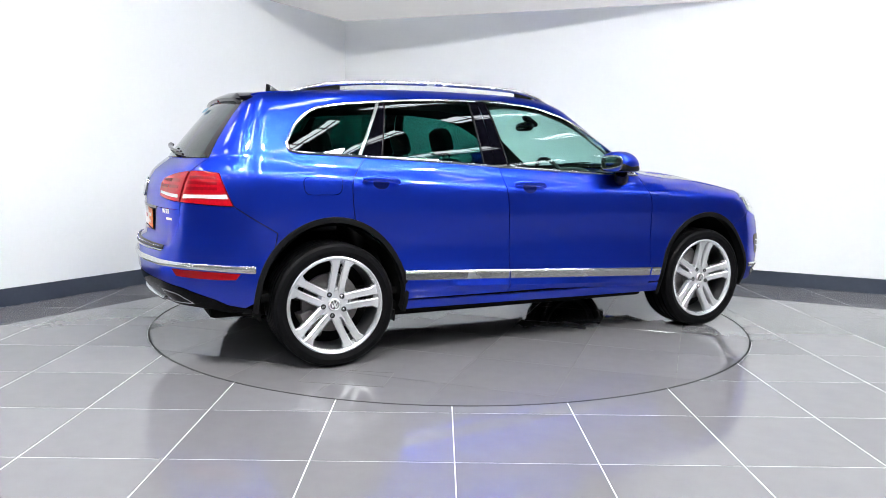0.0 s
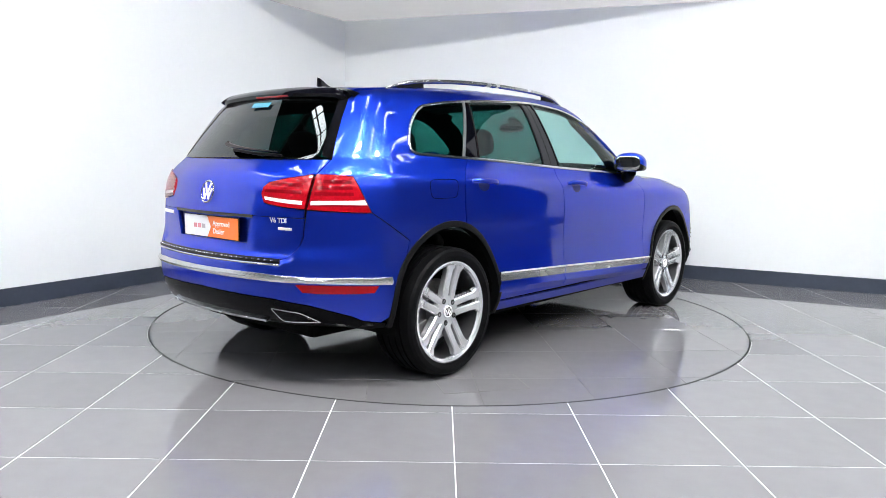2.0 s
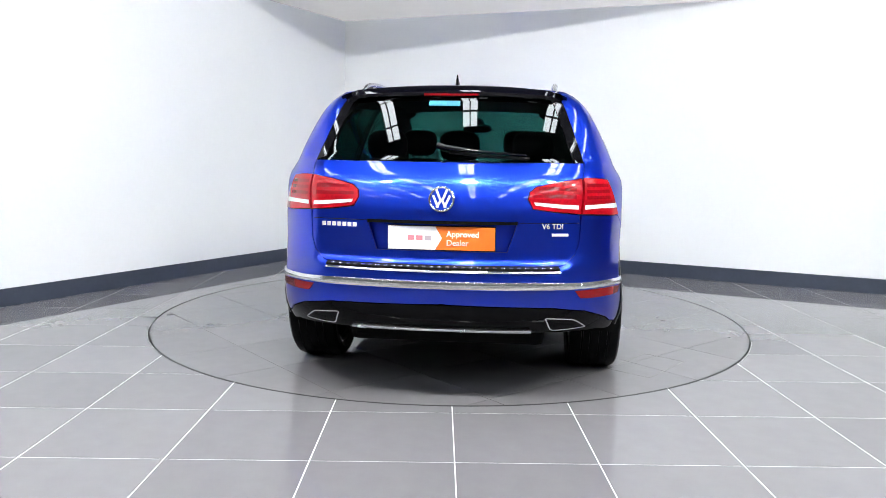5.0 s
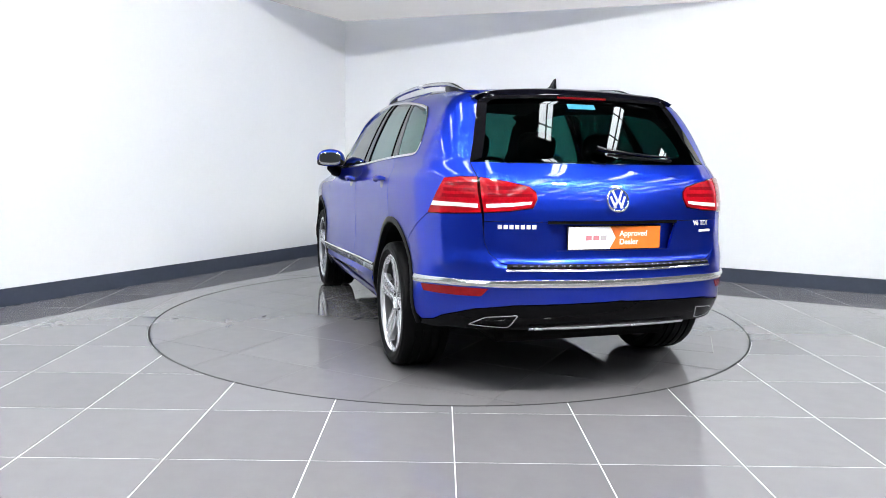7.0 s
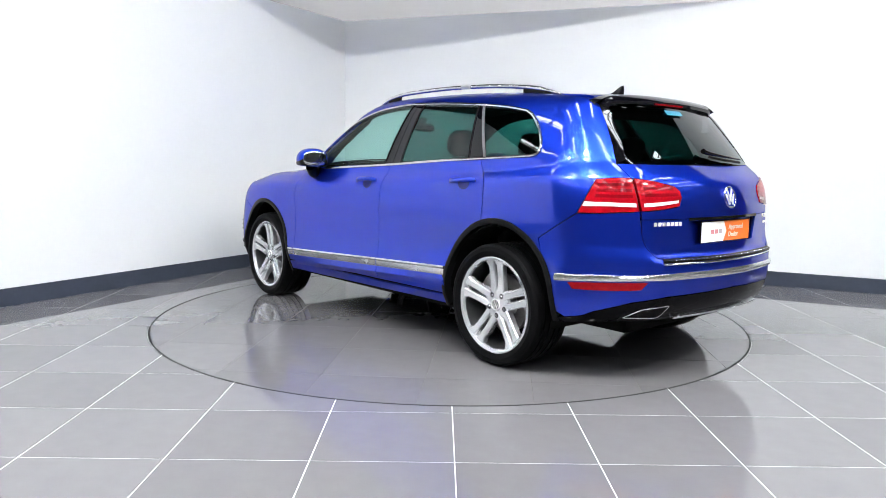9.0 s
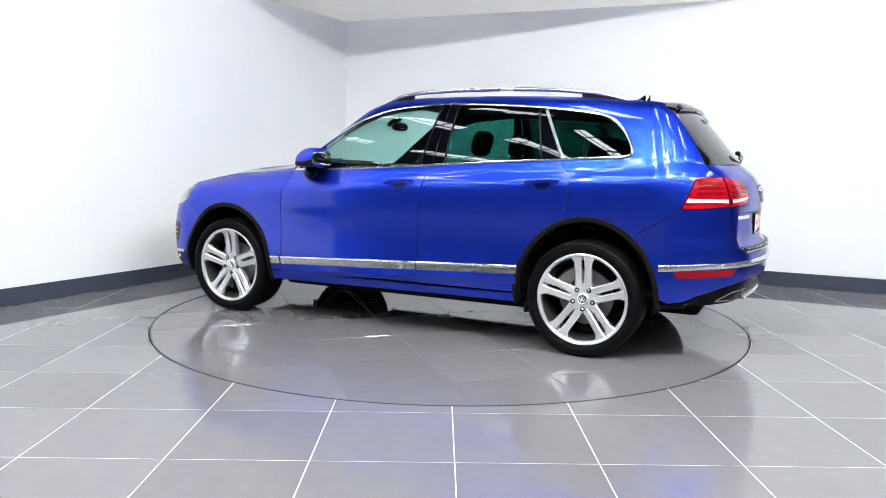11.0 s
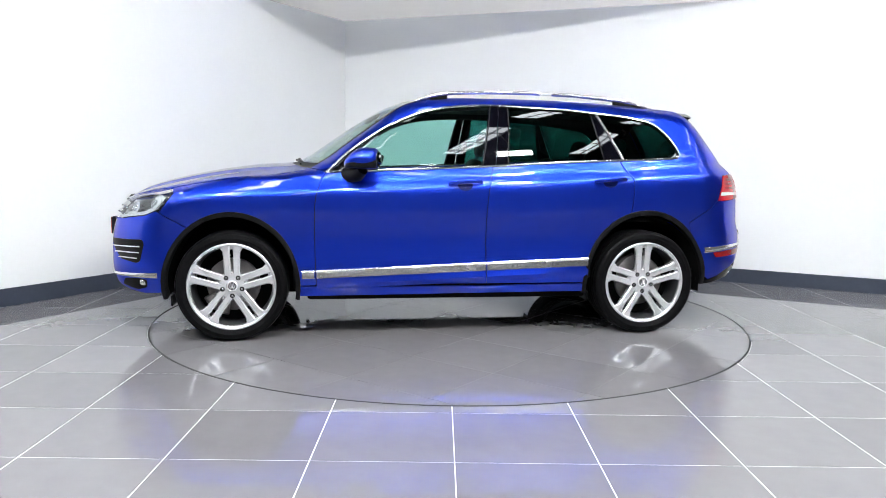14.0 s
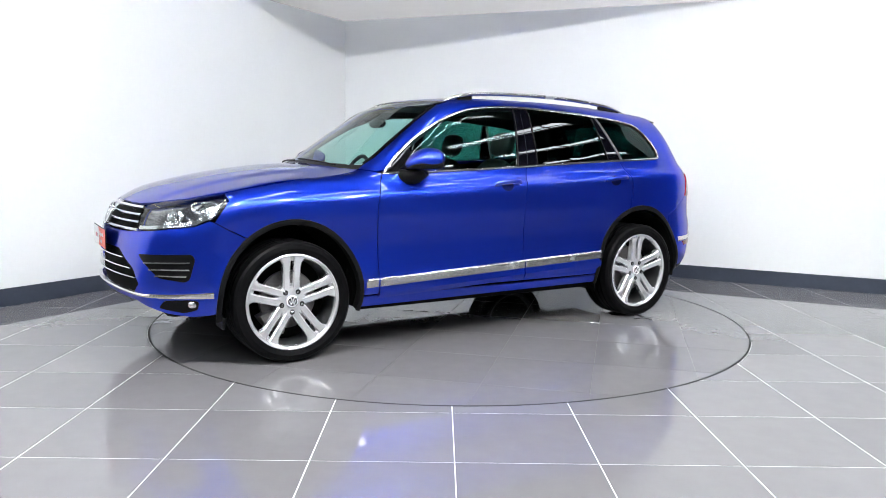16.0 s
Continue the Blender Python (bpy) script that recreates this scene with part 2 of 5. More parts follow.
def body_field(x, y, z):
    """Negative inside the car's body, positive outside."""
    y = np.abs(y)
    lift = z + 0.048 * (x + 0.3) * ease(z, 0.8, 1.1)
    w = HALF_WIDTH(lift) + 0.014 + 0.022 * ease(x, -0.8, 0.9) - 0.055 * np.clip((x - 1.2) / 0.9, 0, 2) ** 2 - 0.045 * np.clip((-1.3 - x) / 0.8, 0, 2) ** 2
    w = w - 0.16 * np.clip(z - 1.2, 0, 1) * ease(-x, 1.0, 2.1)
    side = y - w
    bow = 0.22 * ease(x, 0.0, 0.5) * (1 - ease(x, 1.15, 1.5))
    ridge = 0.012 * (1 - ease(y, 0.50, 0.60)) * ease(x, 1.05, 1.35) * (1 - ease(x, 2.0, 2.2))
    top = (z - TOP_LINE(x + bow * y * y) + 0.08 * y * y - ridge) * 0.9
    ledge = ease(y, 0.54, 0.68)
    rear = TAIL_LINE(z) * (1 - ledge) + TAIL_PLAIN(z) * ledge + 0.25 * y * y + 0.26 * np.clip((y - 0.6) / 0.35, 0, 2) ** 2 - x
    front = x - NOSE_LINE(z) + 0.24 * y * y + 0.20 * np.clip((y - 0.65) / 0.3, 0, 2) ** 2
    f = soft_max(side, top, 0.11)
    f = soft_max(f, rear, 0.07)
    return soft_max(f, front, 0.08)


REAR_HUB, FRONT_HUB = -1.4, 1.35
U_REAR, U_FRONT = REAR_HUB - math.pi / 2, FRONT_HUB + math.pi / 2


def march(o, d, reach=1.7, at_least=0.0):
    """Distances along the ways d from o to the surface, from inside out."""
    lo, hi = np.full(len(o), at_least), np.full(len(o), reach)
    for _ in range(36):
        mid = (lo + hi) / 2
        q = o + d * mid[:, None]
        out = body_field(q[:, 0], q[:, 1], q[:, 2]) > 0
        hi, lo = np.where(out, mid, hi), np.where(out, lo, mid)
    return o + d * hi[:, None]


def on_side(uz):
    """Points of the flank, tail and nose from their unrolled place u and height z."""
    uz = np.asarray(uz, float)
    u, z = uz[:, 0], uz[:, 1]
    base = np.clip(u, REAR_HUB, FRONT_HUB)
    a = u - base
    o = np.stack([base, 0 * u, z], 1)
    d = np.stack([np.sin(a), np.cos(a), 0 * u], 1)
    return march(o, d)


def on_top(xy):
    xy = np.asarray(xy, float)
    o = np.stack([xy[:, 0], xy[:, 1], 0 * xy[:, 0] + 0.7], 1)
    return march(o, np.tile([0.0, 0.0, 1.0], (len(o), 1)), 1.3)


def slope(p):
    """Outward normals of the surface."""
    e, g = 0.004, []
    for k in range(3):
        s = np.zeros(3)
        s[k] = e
        a, b = p + s, p - s
        g.append(body_field(a[:, 0], a[:, 1], a[:, 2]) - body_field(b[:, 0], b[:, 1], b[:, 2]))
    g = np.stack(g, 1)
    return g / np.linalg.norm(g, axis=1)[:, None]


def unrolled(p):
    """(u, z) of points on the surface."""
    out = []
    for x, y, z in p:
        y = abs(y)
        if x < REAR_HUB:
            out.append((REAR_HUB - math.atan2(REAR_HUB - x, y), z))
        elif x > FRONT_HUB:
            out.append((FRONT_HUB + math.atan2(x - FRONT_HUB, y), z))
        else:
            out.append((x, z))
    return out


def S(*xz):
    """Places on the flank from x and z."""
    o = np.array([(x, 0.0, z) for x, z in xz])
    return unrolled(march(o, np.tile([0.0, 1.0, 0.0], (len(o), 1))))


def R(*yz):
    """Places on the tail from y and z."""
    o = np.array([(REAR_HUB, y, z) for y, z in yz])
    return unrolled(march(o, np.tile([-1.0, 0.0, 0.0], (len(o), 1))))


def N(*yz):
    """Places on the nose from y and z."""
    o = np.array([(FRONT_HUB, y, z) for y, z in yz])
    return unrolled(march(o, np.tile([1.0, 0.0, 0.0], (len(o), 1))))


def T(*xy):
    """Places on the flank from x and y of a point that lies on the top."""
    return unrolled(on_top(xy))


# ---------------------------------------------------------------- car materials
def paint_material():
    """Blue metallic paint under clear lacquer: flakes vary the base, the lacquer is smooth."""
    m, n, l, b = material("blue_metallic_paint")
    tc, vor, ramp = n.new("ShaderNodeTexCoord"), n.new("ShaderNodeTexVoronoi"), n.new("ShaderNodeMapRange")
    vor.inputs["Scale"].default_value = 900
    l.new(tc.outputs["Object"], vor.inputs["Vector"])
    noise_big = n.new("ShaderNodeTexNoise")
    noise_big.inputs["Scale"].default_value = 2.5
    l.new(tc.outputs["Object"], noise_big.inputs["Vector"])
    ramp.inputs["To Min"].default_value, ramp.inputs["To Max"].default_value = 0.85, 1.2
    l.new(vor.outputs["Distance"], ramp.inputs["Value"])
    sc = n.new("ShaderNodeVectorMath")
    sc.operation = "SCALE"
    sc.inputs[0].default_value = PAINT_RGB
    l.new(ramp.outputs[0], sc.inputs["Scale"])
    l.new(sc.outputs[0], b.inputs["Base Color"])
    b.inputs["Metallic"].default_value = 0.96
    b.inputs["Specular Tint"].default_value = (0.16, 0.17, 0.40, 1)
    b.inputs["Specular IOR Level"].default_value = 0.1
    rr = n.new("ShaderNodeMapRange")
    rr.inputs["To Min"].default_value, rr.inputs["To Max"].default_value = 0.32, 0.38
    l.new(noise_big.outputs["Fac"], rr.inputs["Value"])
    l.new(rr.outputs[0], b.inputs["Roughness"])
    b.inputs["Coat Weight"].default_value = 1.0
    b.inputs["Coat Roughness"].default_value = 0.01
    b.inputs["Coat IOR"].default_value = 1.5
    return m


PAINT_RGB = (0.014, 0.047, 0.56)
PAINT = paint_material()
CHROME = simple("chrome", (0.84, 0.85, 0.86), 0.17, metal=1.0, grain=0.03, scale=60, vary=0.04)
BRIGHT_STRIP = simple("polished_strip", (0.88, 0.89, 0.90), 0.20, metal=0.95, grain=0.03, scale=60, vary=0.04)
SATIN = simple("satin_aluminium", (0.72, 0.73, 0.75), 0.24, metal=1.0, grain=0.04, scale=80, vary=0.05)
ALLOY = simple("silver_alloy_paint", (0.80, 0.81, 0.83), 0.27, metal=0.7, grain=0.03, scale=90, coat=0.8)
# darker copy of the alloy: shade inside the rim set as colour
BARREL_SHADE = simple("rim_barrel_shade", (0.09, 0.093, 0.097), 0.4, metal=0.7, grain=0.06, scale=60)
GLOSS_BLACK = simple("gloss_black", (0.004, 0.004, 0.005), 0.04, grain=0.05, scale=50, spec=0.36)
REAR_GLASS = tinted_glass("rear_privacy_glass", (0.022, 0.095, 0.085))
PILLAR_BLACK = simple("pillar_gloss_black", (0.002, 0.002, 0.004), 0.03, grain=0.05, scale=50, spec=0.3)
TRIM_BLACK = simple("black_plastic", (0.005, 0.005, 0.0055), 0.42, grain=0.15, scale=220, bump=0.2, spec=0.12)
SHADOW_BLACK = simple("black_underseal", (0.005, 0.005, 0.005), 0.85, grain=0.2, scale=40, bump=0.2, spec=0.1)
RUBBER = simple("tyre_rubber", (0.004, 0.004, 0.0045), 0.48, grain=0.2, scale=160, bump=0.3, vary=0.08, spec=0.06)
# body blue darkened to stand in for shade in the handle cups
CUP_SHADE_BLUE = simple("handle_cup_shade", (0.002, 0.010, 0.13), 0.3, metal=0.5, coat=0.2)
SEAL_GREY = simple("grey_seal", (0.16, 0.165, 0.17), 0.35, metal=0.5, grain=0.05)
LETTER = simple("bright_lettering", (0.80, 0.80, 0.81), 0.30, metal=0.25, grain=0.03)
LIP_BLACK = simple("lower_bumper_black", (0.003, 0.003, 0.0035), 0.06, grain=0.1, spec=0.09)
CLOTH = simple("dark_seat_leather", (0.018, 0.018, 0.020), 0.55, grain=0.15, scale=120, bump=0.3)
LINER = simple("grey_roof_lining", (0.22, 0.21, 0.20), 0.9, grain=0.06, scale=200, bump=0.2)
DASH = simple("dark_dashboard_plastic", (0.022, 0.022, 0.024), 0.5, grain=0.1, scale=200, bump=0.2)
GLASS_CLEAR = tinted_glass("green_tinted_glass", (0.55, 0.80, 0.74))
GLASS_SCREEN = tinted_glass("screen_glass", (0.66, 0.84, 0.80))
GLASS_LENS = tinted_glass("clear_lens", (0.96, 0.97, 0.97))
GLASS_DARK = tinted_glass("privacy_glass", (0.03, 0.16, 0.14))
MIRROR = simple("mirror_glass", (0.85, 0.87, 0.87), 0.02, metal=1.0)
RED_LENS = simple("red_lens", (0.31, 0.003, 0.009), 0.15, coat=0.35, spec=0.25, grain=0.25, scale=70)
RED_DEEP = simple("deep_red_lens", (0.19, 0.002, 0.006), 0.12, coat=0.35, spec=0.25, grain=0.2, scale=70)
WHITE_LENS = simple("white_lens", (0.66, 0.65, 0.65), 0.12, coat=1.0, grain=0.1, scale=90)
LAMP_DARK = simple("dark_lamp_housing", (0.03, 0.032, 0.036), 0.15, metal=0.3, coat=1.0, grain=0.1)
LAMP_SILVER = simple("lamp_reflector", (0.75, 0.78, 0.80), 0.12, metal=0.9, coat=0.6, grain=0.05)
ORANGE = simple("orange_plate", (0.85, 0.18, 0.02), 0.35, grain=0.04, scale=60)
RED_PLATE = simple("red_plate", (0.80, 0.10, 0.05), 0.35, grain=0.04, scale=60)
WHITE = simple("white_plate", (0.82, 0.82, 0.82), 0.35, grain=0.02, scale=60)
LOGO_RED = simple("logo_red", (0.62, 0.22, 0.26), 0.4)
LOGO_GREY = simple("logo_grey", (0.45, 0.40, 0.43), 0.4)
BRAKE = simple("brake_iron", (0.18, 0.17, 0.17), 0.4, metal=0.8, grain=0.2, scale=60)
TEAL = simple("blue_sticker", (0.03, 0.22, 0.34), 0.3)


# ---------------------------------------------------------------- panels cut from the body surface
def dense(poly, step=0.03):
    out = []
    for i, p in enumerate(poly):
        q = poly[(i + 1) % len(poly)]
        k = max(1, int(math.ceil(math.hypot(q[0] - p[0], q[1] - p[1]) / step)))
        out += [(p[0] + (q[0] - p[0]) * j / k, p[1] + (q[1] - p[1]) * j / k) for j in range(k)]
    return out


def spline(points, per=5):
    """A smooth open curve through the points."""
    p = [np.array(q, float) for q in points]
    p = [2 * p[0] - p[1]] + p + [2 * p[-1] - p[-2]]
    out = []
    for i in range(1, len(p) - 2):
        for j in range(per):
            t = j / per
            out.append(tuple(0.5 * (2 * p[i] + (p[i + 1] - p[i - 1]) * t + (2 * p[i - 1] - 5 * p[i] + 4 * p[i + 1] - p[i + 2]) * t * t
                                    + (3 * p[i] - p[i - 1] - 3 * p[i + 1] + p[i + 2]) * t**3)))
    return out + [tuple(p[-2])]


def round_loop(points, radius=0.02, k=4):
    """A closed outline with its corners rounded."""
    out, n = [], len(points)
    for i in range(n):
        a, b, c = (np.array(points[j % n], float) for j in (i - 1, i, i + 1))
        u, v = a - b, c - b
        r = min(radius, 0.45 * np.linalg.norm(u), 0.45 * np.linalg.norm(v))
        s, e = b + u / (np.linalg.norm(u) + 1e-9) * r, b + v / (np.linalg.norm(v) + 1e-9) * r
        out += [tuple((1 - t) ** 2 * s + 2 * t * (1 - t) * b + t * t * e) for t in np.linspace(0, 1, k)]
    return out


def inset(loop, d):
    """A closed outline moved inwards by d."""
    p = np.array(loop, float)
    area = np.sum(p[:, 0] * np.roll(p[:, 1], -1) - np.roll(p[:, 0], -1) * p[:, 1])
    e1, e2 = p - np.roll(p, 1, 0), np.roll(p, -1, 0) - p
    e1 /= np.linalg.norm(e1, axis=1)[:, None] + 1e-12
    e2 /= np.linalg.norm(e2, axis=1)[:, None] + 1e-12
    t = e1 + e2
    t /= np.linalg.norm(t, axis=1)[:, None] + 1e-12
    nrm = np.stack([-t[:, 1], t[:, 0]], 1) * (1 if area > 0 else -1)
    c = np.clip(np.sum(e1 * t, 1), 0.45, 1)
    return [tuple(q) for q in p + nrm * (d / c)[:, None]]


def inside_points(loop, step):
    p = np.array(loop)
    q = np.roll(p, -1, 0)
    xs, ys = np.arange(p[:, 0].min(), p[:, 0].max(), step), np.arange(p[:, 1].min(), p[:, 1].max(), step * 0.87)
    g = np.array([(x + (step / 2 if j % 2 else 0), y) for j, y in enumerate(ys) for x in xs])
    if not len(g):
        return []
    inside, near = np.zeros(len(g), bool), np.full(len(g), 9.0)
    for a, b in zip(p, q):
        cross = (a[1] > g[:, 1]) != (b[1] > g[:, 1])
        xi = a[0] + (g[:, 1] - a[1]) * (b[0] - a[0]) / ((b[1] - a[1]) or 1e-12)
        inside ^= cross & (g[:, 0] < xi)
        d = b - a
        t = np.clip(((g - a) @ d) / (d @ d + 1e-12), 0, 1)
        near = np.minimum(near, np.hypot(*(g - a - t[:, None] * d).T))
    return [tuple(v) for v in g[inside & (near > 0.45 * step)]]


def make_mesh(name, verts, faces, normals, mat, parent, side, label, flat_from=None):
    verts = np.array(verts, float)
    normals = np.array(normals, float)
    if side < 0:
        verts, normals = verts * (1, -1, 1), normals * (1, -1, 1)
        faces = [f[::-1] for f in faces]
    me = bpy.data.meshes.new(name)
    me.from_pydata(verts.tolist(), [], [list(f) for f in faces])
    me.materials.append(mat)
    me.polygons.foreach_set("use_smooth", [True] * len(me.polygons))
    me.update()
    split = []
    for poly in me.polygons:
        for v in poly.vertices:
            split.append(tuple(poly.normal) if flat_from is not None and poly.index >= flat_from else tuple(normals[v]))
    me.normals_split_custom_set(split)
    ob = new(name, me)
    if parent is not None:
        ob.parent = parent
    if label:
        tagged(ob, label)
    return ob


def panel(name, loop, mat, parent, where=None, lift=0.0, depth=0.014, gap=0.0025, step=0.04, side=1, label=""):
    """A sheet cut from the body surface along a closed outline, with turned-in edges."""
    where = where or on_side
    loop = dense(loop, step)
    if gap:
        loop = inset(loop, gap)
    pts = loop + inside_points(loop, step)
    n = len(loop)
    v2, _, faces, *_ = delaunay_2d_cdt([Vector(p) for p in pts], [(i, (i + 1) % n) for i in range(n)], [], 1, 1e-6)
    v2 = [tuple(v) for v in v2]
    base = where(v2)
    nrm = slope(base)
    outer = base + nrm * lift
    faces = [list(f) for f in faces]
    flip = []
    for f in faces:
        a, b, c = outer[f[0]], outer[f[1]], outer[f[2]]
        flip.append(f if np.dot(np.cross(b - a, c - a), nrm[f[0]]) > 0 else f[::-1])
    faces, k = flip, len(flip)
    verts, normals = outer.tolist(), nrm.tolist()
    if depth:
        count = {}
        for f in faces:
            for i in range(len(f)):
                e = (f[i], f[(i + 1) % len(f)])
                count[tuple(sorted(e))] = count.get(tuple(sorted(e)), []) + [e]
        low = {}
        for es in count.values():
            if len(es) == 1:
                a, b = es[0]
                for q in (a, b):
                    if q not in low:
                        low[q] = len(verts)
                        verts.append((outer[q] - nrm[q] * depth).tolist())
                        normals.append(nrm[q].tolist())
                faces.append([b, a, low[a], low[b]])
    return make_mesh(name, verts, faces, normals, mat, parent, side, label, k)


def band(name, a, b, mat, parent, where=None, lift=0.004, crown=0.0, sink=0.008, closed=False, side=1, label=""):
    """A raised strip between two lines on the surface."""
    where = where or on_side
    a, b = np.array(a, float), np.array(b, float)
    lines, lifts = [a, a, (a + b) / 2, b, b], [-sink, lift, lift + crown, lift, -sink]
    verts, normals = [], []
    n = len(a)
    for line, up in zip(lines, lifts):
        p = where(line)
        nr = slope(p)
        verts += (p + nr * up).tolist()
        normals += nr.tolist()
    faces = []
    for r in range(4):
        for i in range(n if closed else n - 1):
            j = (i + 1) % n
            faces.append([r * n + i, r * n + j, (r + 1) * n + j, (r + 1) * n + i])
    if not closed:
        faces += [[0, n, 2 * n, 3 * n, 4 * n], [n - 1, 5 * n - 1, 4 * n - 1, 3 * n - 1, 2 * n - 1]]
    p0, p1, p2 = (np.array(verts[i]) for i in (n, n + 1, 2 * n))
    if np.dot(np.cross(p1 - p0, p2 - p0), normals[n]) < 0:
        faces = [f[::-1] for f in faces]
    verts = np.array(verts) * ((1, -1, 1) if side < 0 else 1)
    if side < 0:
        faces = [f[::-1] for f in faces]
    bm = bmesh.new()
    vs = [bm.verts.new(v) for v in verts]
    for f in faces:
        bm.faces.new([vs[i] for i in f])
    return mesh_object(name, bm, mat, parent, label, 40)


def resample(path, n):
    p = np.array(path, float)
    s = np.concatenate([[0], np.cumsum(np.hypot(*np.diff(p, axis=0).T))])
    t = np.linspace(0, s[-1], n)
    return np.stack([np.interp(t, s, p[:, 0]), np.interp(t, s, p[:, 1])], 1)


def full(half, centre):
    return list(half) + [(2 * centre - u, z) for u, z in reversed(list(half))]


def lathe(profile, seg=64, closed=True):
    """A ring about the y axis from (radius, y) points."""
    bm, rings = bmesh.new(), []
    for r, y in profile:
        rings.append([bm.verts.new((r * math.cos(2 * math.pi * i / seg), y, r * math.sin(2 * math.pi * i / seg))) for i in range(seg)])
    pairs = list(zip(rings, rings[1:])) + ([(rings[-1], rings[0])] if closed else [])
    for a, b in pairs:
        for i in range(seg):
            j = (i + 1) % seg
            bm.faces.new((a[i], a[j], b[j], b[i]))
    bmesh.ops.recalc_face_normals(bm, faces=bm.faces)
    return bm


def blob(m, sx, sy, sz, power=2.6, seg=24, rings=14):
    """A rounded cushion-like solid."""
    bm = bmesh.new()
    bmesh.ops.create_uvsphere(bm, u_segments=seg, v_segments=rings, radius=1.0)
    for v in bm.verts:
        d = sum(abs(c) ** power for c in v.co) ** (1 / power)
        v.co = m @ Vector((v.co.x / d * sx, v.co.y / d * sy, v.co.z / d * sz))
    return bm


def words(name, text, size, mat, parent, m, depth=0.001, label="", bold=0.0):
    cu = bpy.data.curves.new(name, "FONT")
    cu.body, cu.size, cu.extrude, cu.offset = text, size, depth, bold
    tmp = bpy.data.objects.new(name, cu)
    me = bpy.data.meshes.new_from_object(tmp)
    bpy.data.objects.remove(tmp)
    me.materials.clear()
    me.materials.append(mat)
    ob = new(name, me)
    ob.parent, ob.matrix_local = parent, m
    if label:
        tagged(ob, label)
    return ob


# ---------------------------------------------------------------- outlines shared by the panels
HUB_X, HUB_Z = 1.447, 0.371
BELT = [(0.832, 1.132), (0.235, 1.158), (-0.262, 1.182), (-0.935, 1.222), (-1.322, 1.240), (-1.640, 1.254)]
UPPER = [(0.832, 1.132), (0.65, 1.300), (0.449, 1.436), (0.25, 1.535), (0.09, 1.585), (-0.03, 1.606), (-0.347, 1.626), (-0.745, 1.612), (-1.10, 1.587), (-1.341, 1.562), (-1.50, 1.535)]
AFT = [(-1.50, 1.535), (-1.566, 1.500), (-1.648, 1.422), (-1.70, 1.337), (-1.708, 1.300), (-1.695, 1.268), (-1.640, 1.254)]
belt_line, upper_line = hermite(BELT), hermite([(x, z) for x, z in UPPER])


def arch(cx, rx, ry, a0, a1, n=28):
    return [(cx + rx * math.cos(radians(a)), HUB_Z + ry * math.sin(radians(a))) for a in np.linspace(a0, a1, n)]


FRONT_ARCH = arch(HUB_X, 0.440, 0.487, 191, -10)
REAR_ARCH = arch(-HUB_X - 0.005, 0.455, 0.508, -8, 182)
DOOR_FRONT = spline([(0.825, 1.137), (0.856, 1.075), (0.893, 0.957), (0.899, 0.762), (0.895, 0.504), (0.888, 0.385)])
DOOR_MID = spline([(-0.326, 1.184), (-0.306, 1.10), (-0.285, 0.975), (-0.273, 0.78), (-0.274, 0.524), (-0.284, 0.375)])
DOOR_REAR = spline([(-1.247, 1.237), (-1.300, 1.160), (-1.334, 1.115), (-1.342, 1.05), (-1.336, 0.953), (-1.325, 0.872)])
SCREEN_EDGE = [(0.93, 0.735), (0.80, 0.715), (0.60, 0.68), (0.42, 0.645), (0.28, 0.618), (0.17, 0.60)]
ROOF_EDGE = [(0.17, 0.60), (-0.10, 0.592), (-0.60, 0.588), (-1.10, 0.58), (-1.55, 0.57), (-1.86, 0.555)]
HOOD_EDGE = [(2.10, 0.63), (2.02, 0.745), (1.90, 0.815), (1.82, 0.842), (1.70, 0.845), (1.39, 0.835), (1.10, 0.808), (0.98, 0.770), (0.93, 0.735)]
LIGHT_OUT_TOP = S((-2.075, 1.142)) + R((0.76, 1.150), (0.69, 1.150))
LIGHT_OUT_LOW = R((0.685, 0.972)) + S((-2.10, 0.960), (-2.012, 0.958))
LIGHT_IN = R((0.682, 1.149), (0.56, 1.130), (0.455, 1.105), (0.425, 1.080), (0.420, 1.045), (0.445, 0.998), (0.56, 0.982), (0.678, 0.973))
GATE_SIDE = R((0.69, 1.150), (0.685, 0.972), (0.675, 0.83), (0.655, 0.775), (0.600, 0.726), (0.53, 0.716))
GLASS_SIDE = R((0.585, 1.555), (0.625, 1.45), (0.665, 1.33), (0.70, 1.225))
HEAD = N((0.52, 0.945)) + T((2.10, 0.635), (2.02, 0.750), (1.90, 0.820), (1.83, 0.845)) + S((1.815, 0.985), (1.845, 0.94), (1.925, 0.875), (2.00, 0.842)) + N((0.74, 0.815), (0.60, 0.805), (0.575, 0.86))
BUMPER_CUT_F = S((1.90, 0.862), (1.83, 0.82), (1.725, 0.765))
BUMPER_CUT_R = S((-2.012, 0.958), (-1.90, 0.88), (-1.78, 0.805))


def arch_part(points, lo, hi):
    return [p for p in points if lo <= p[0] <= hi]


def low_x(points, z0):
    return [p for p in points if p[1] >= z0]


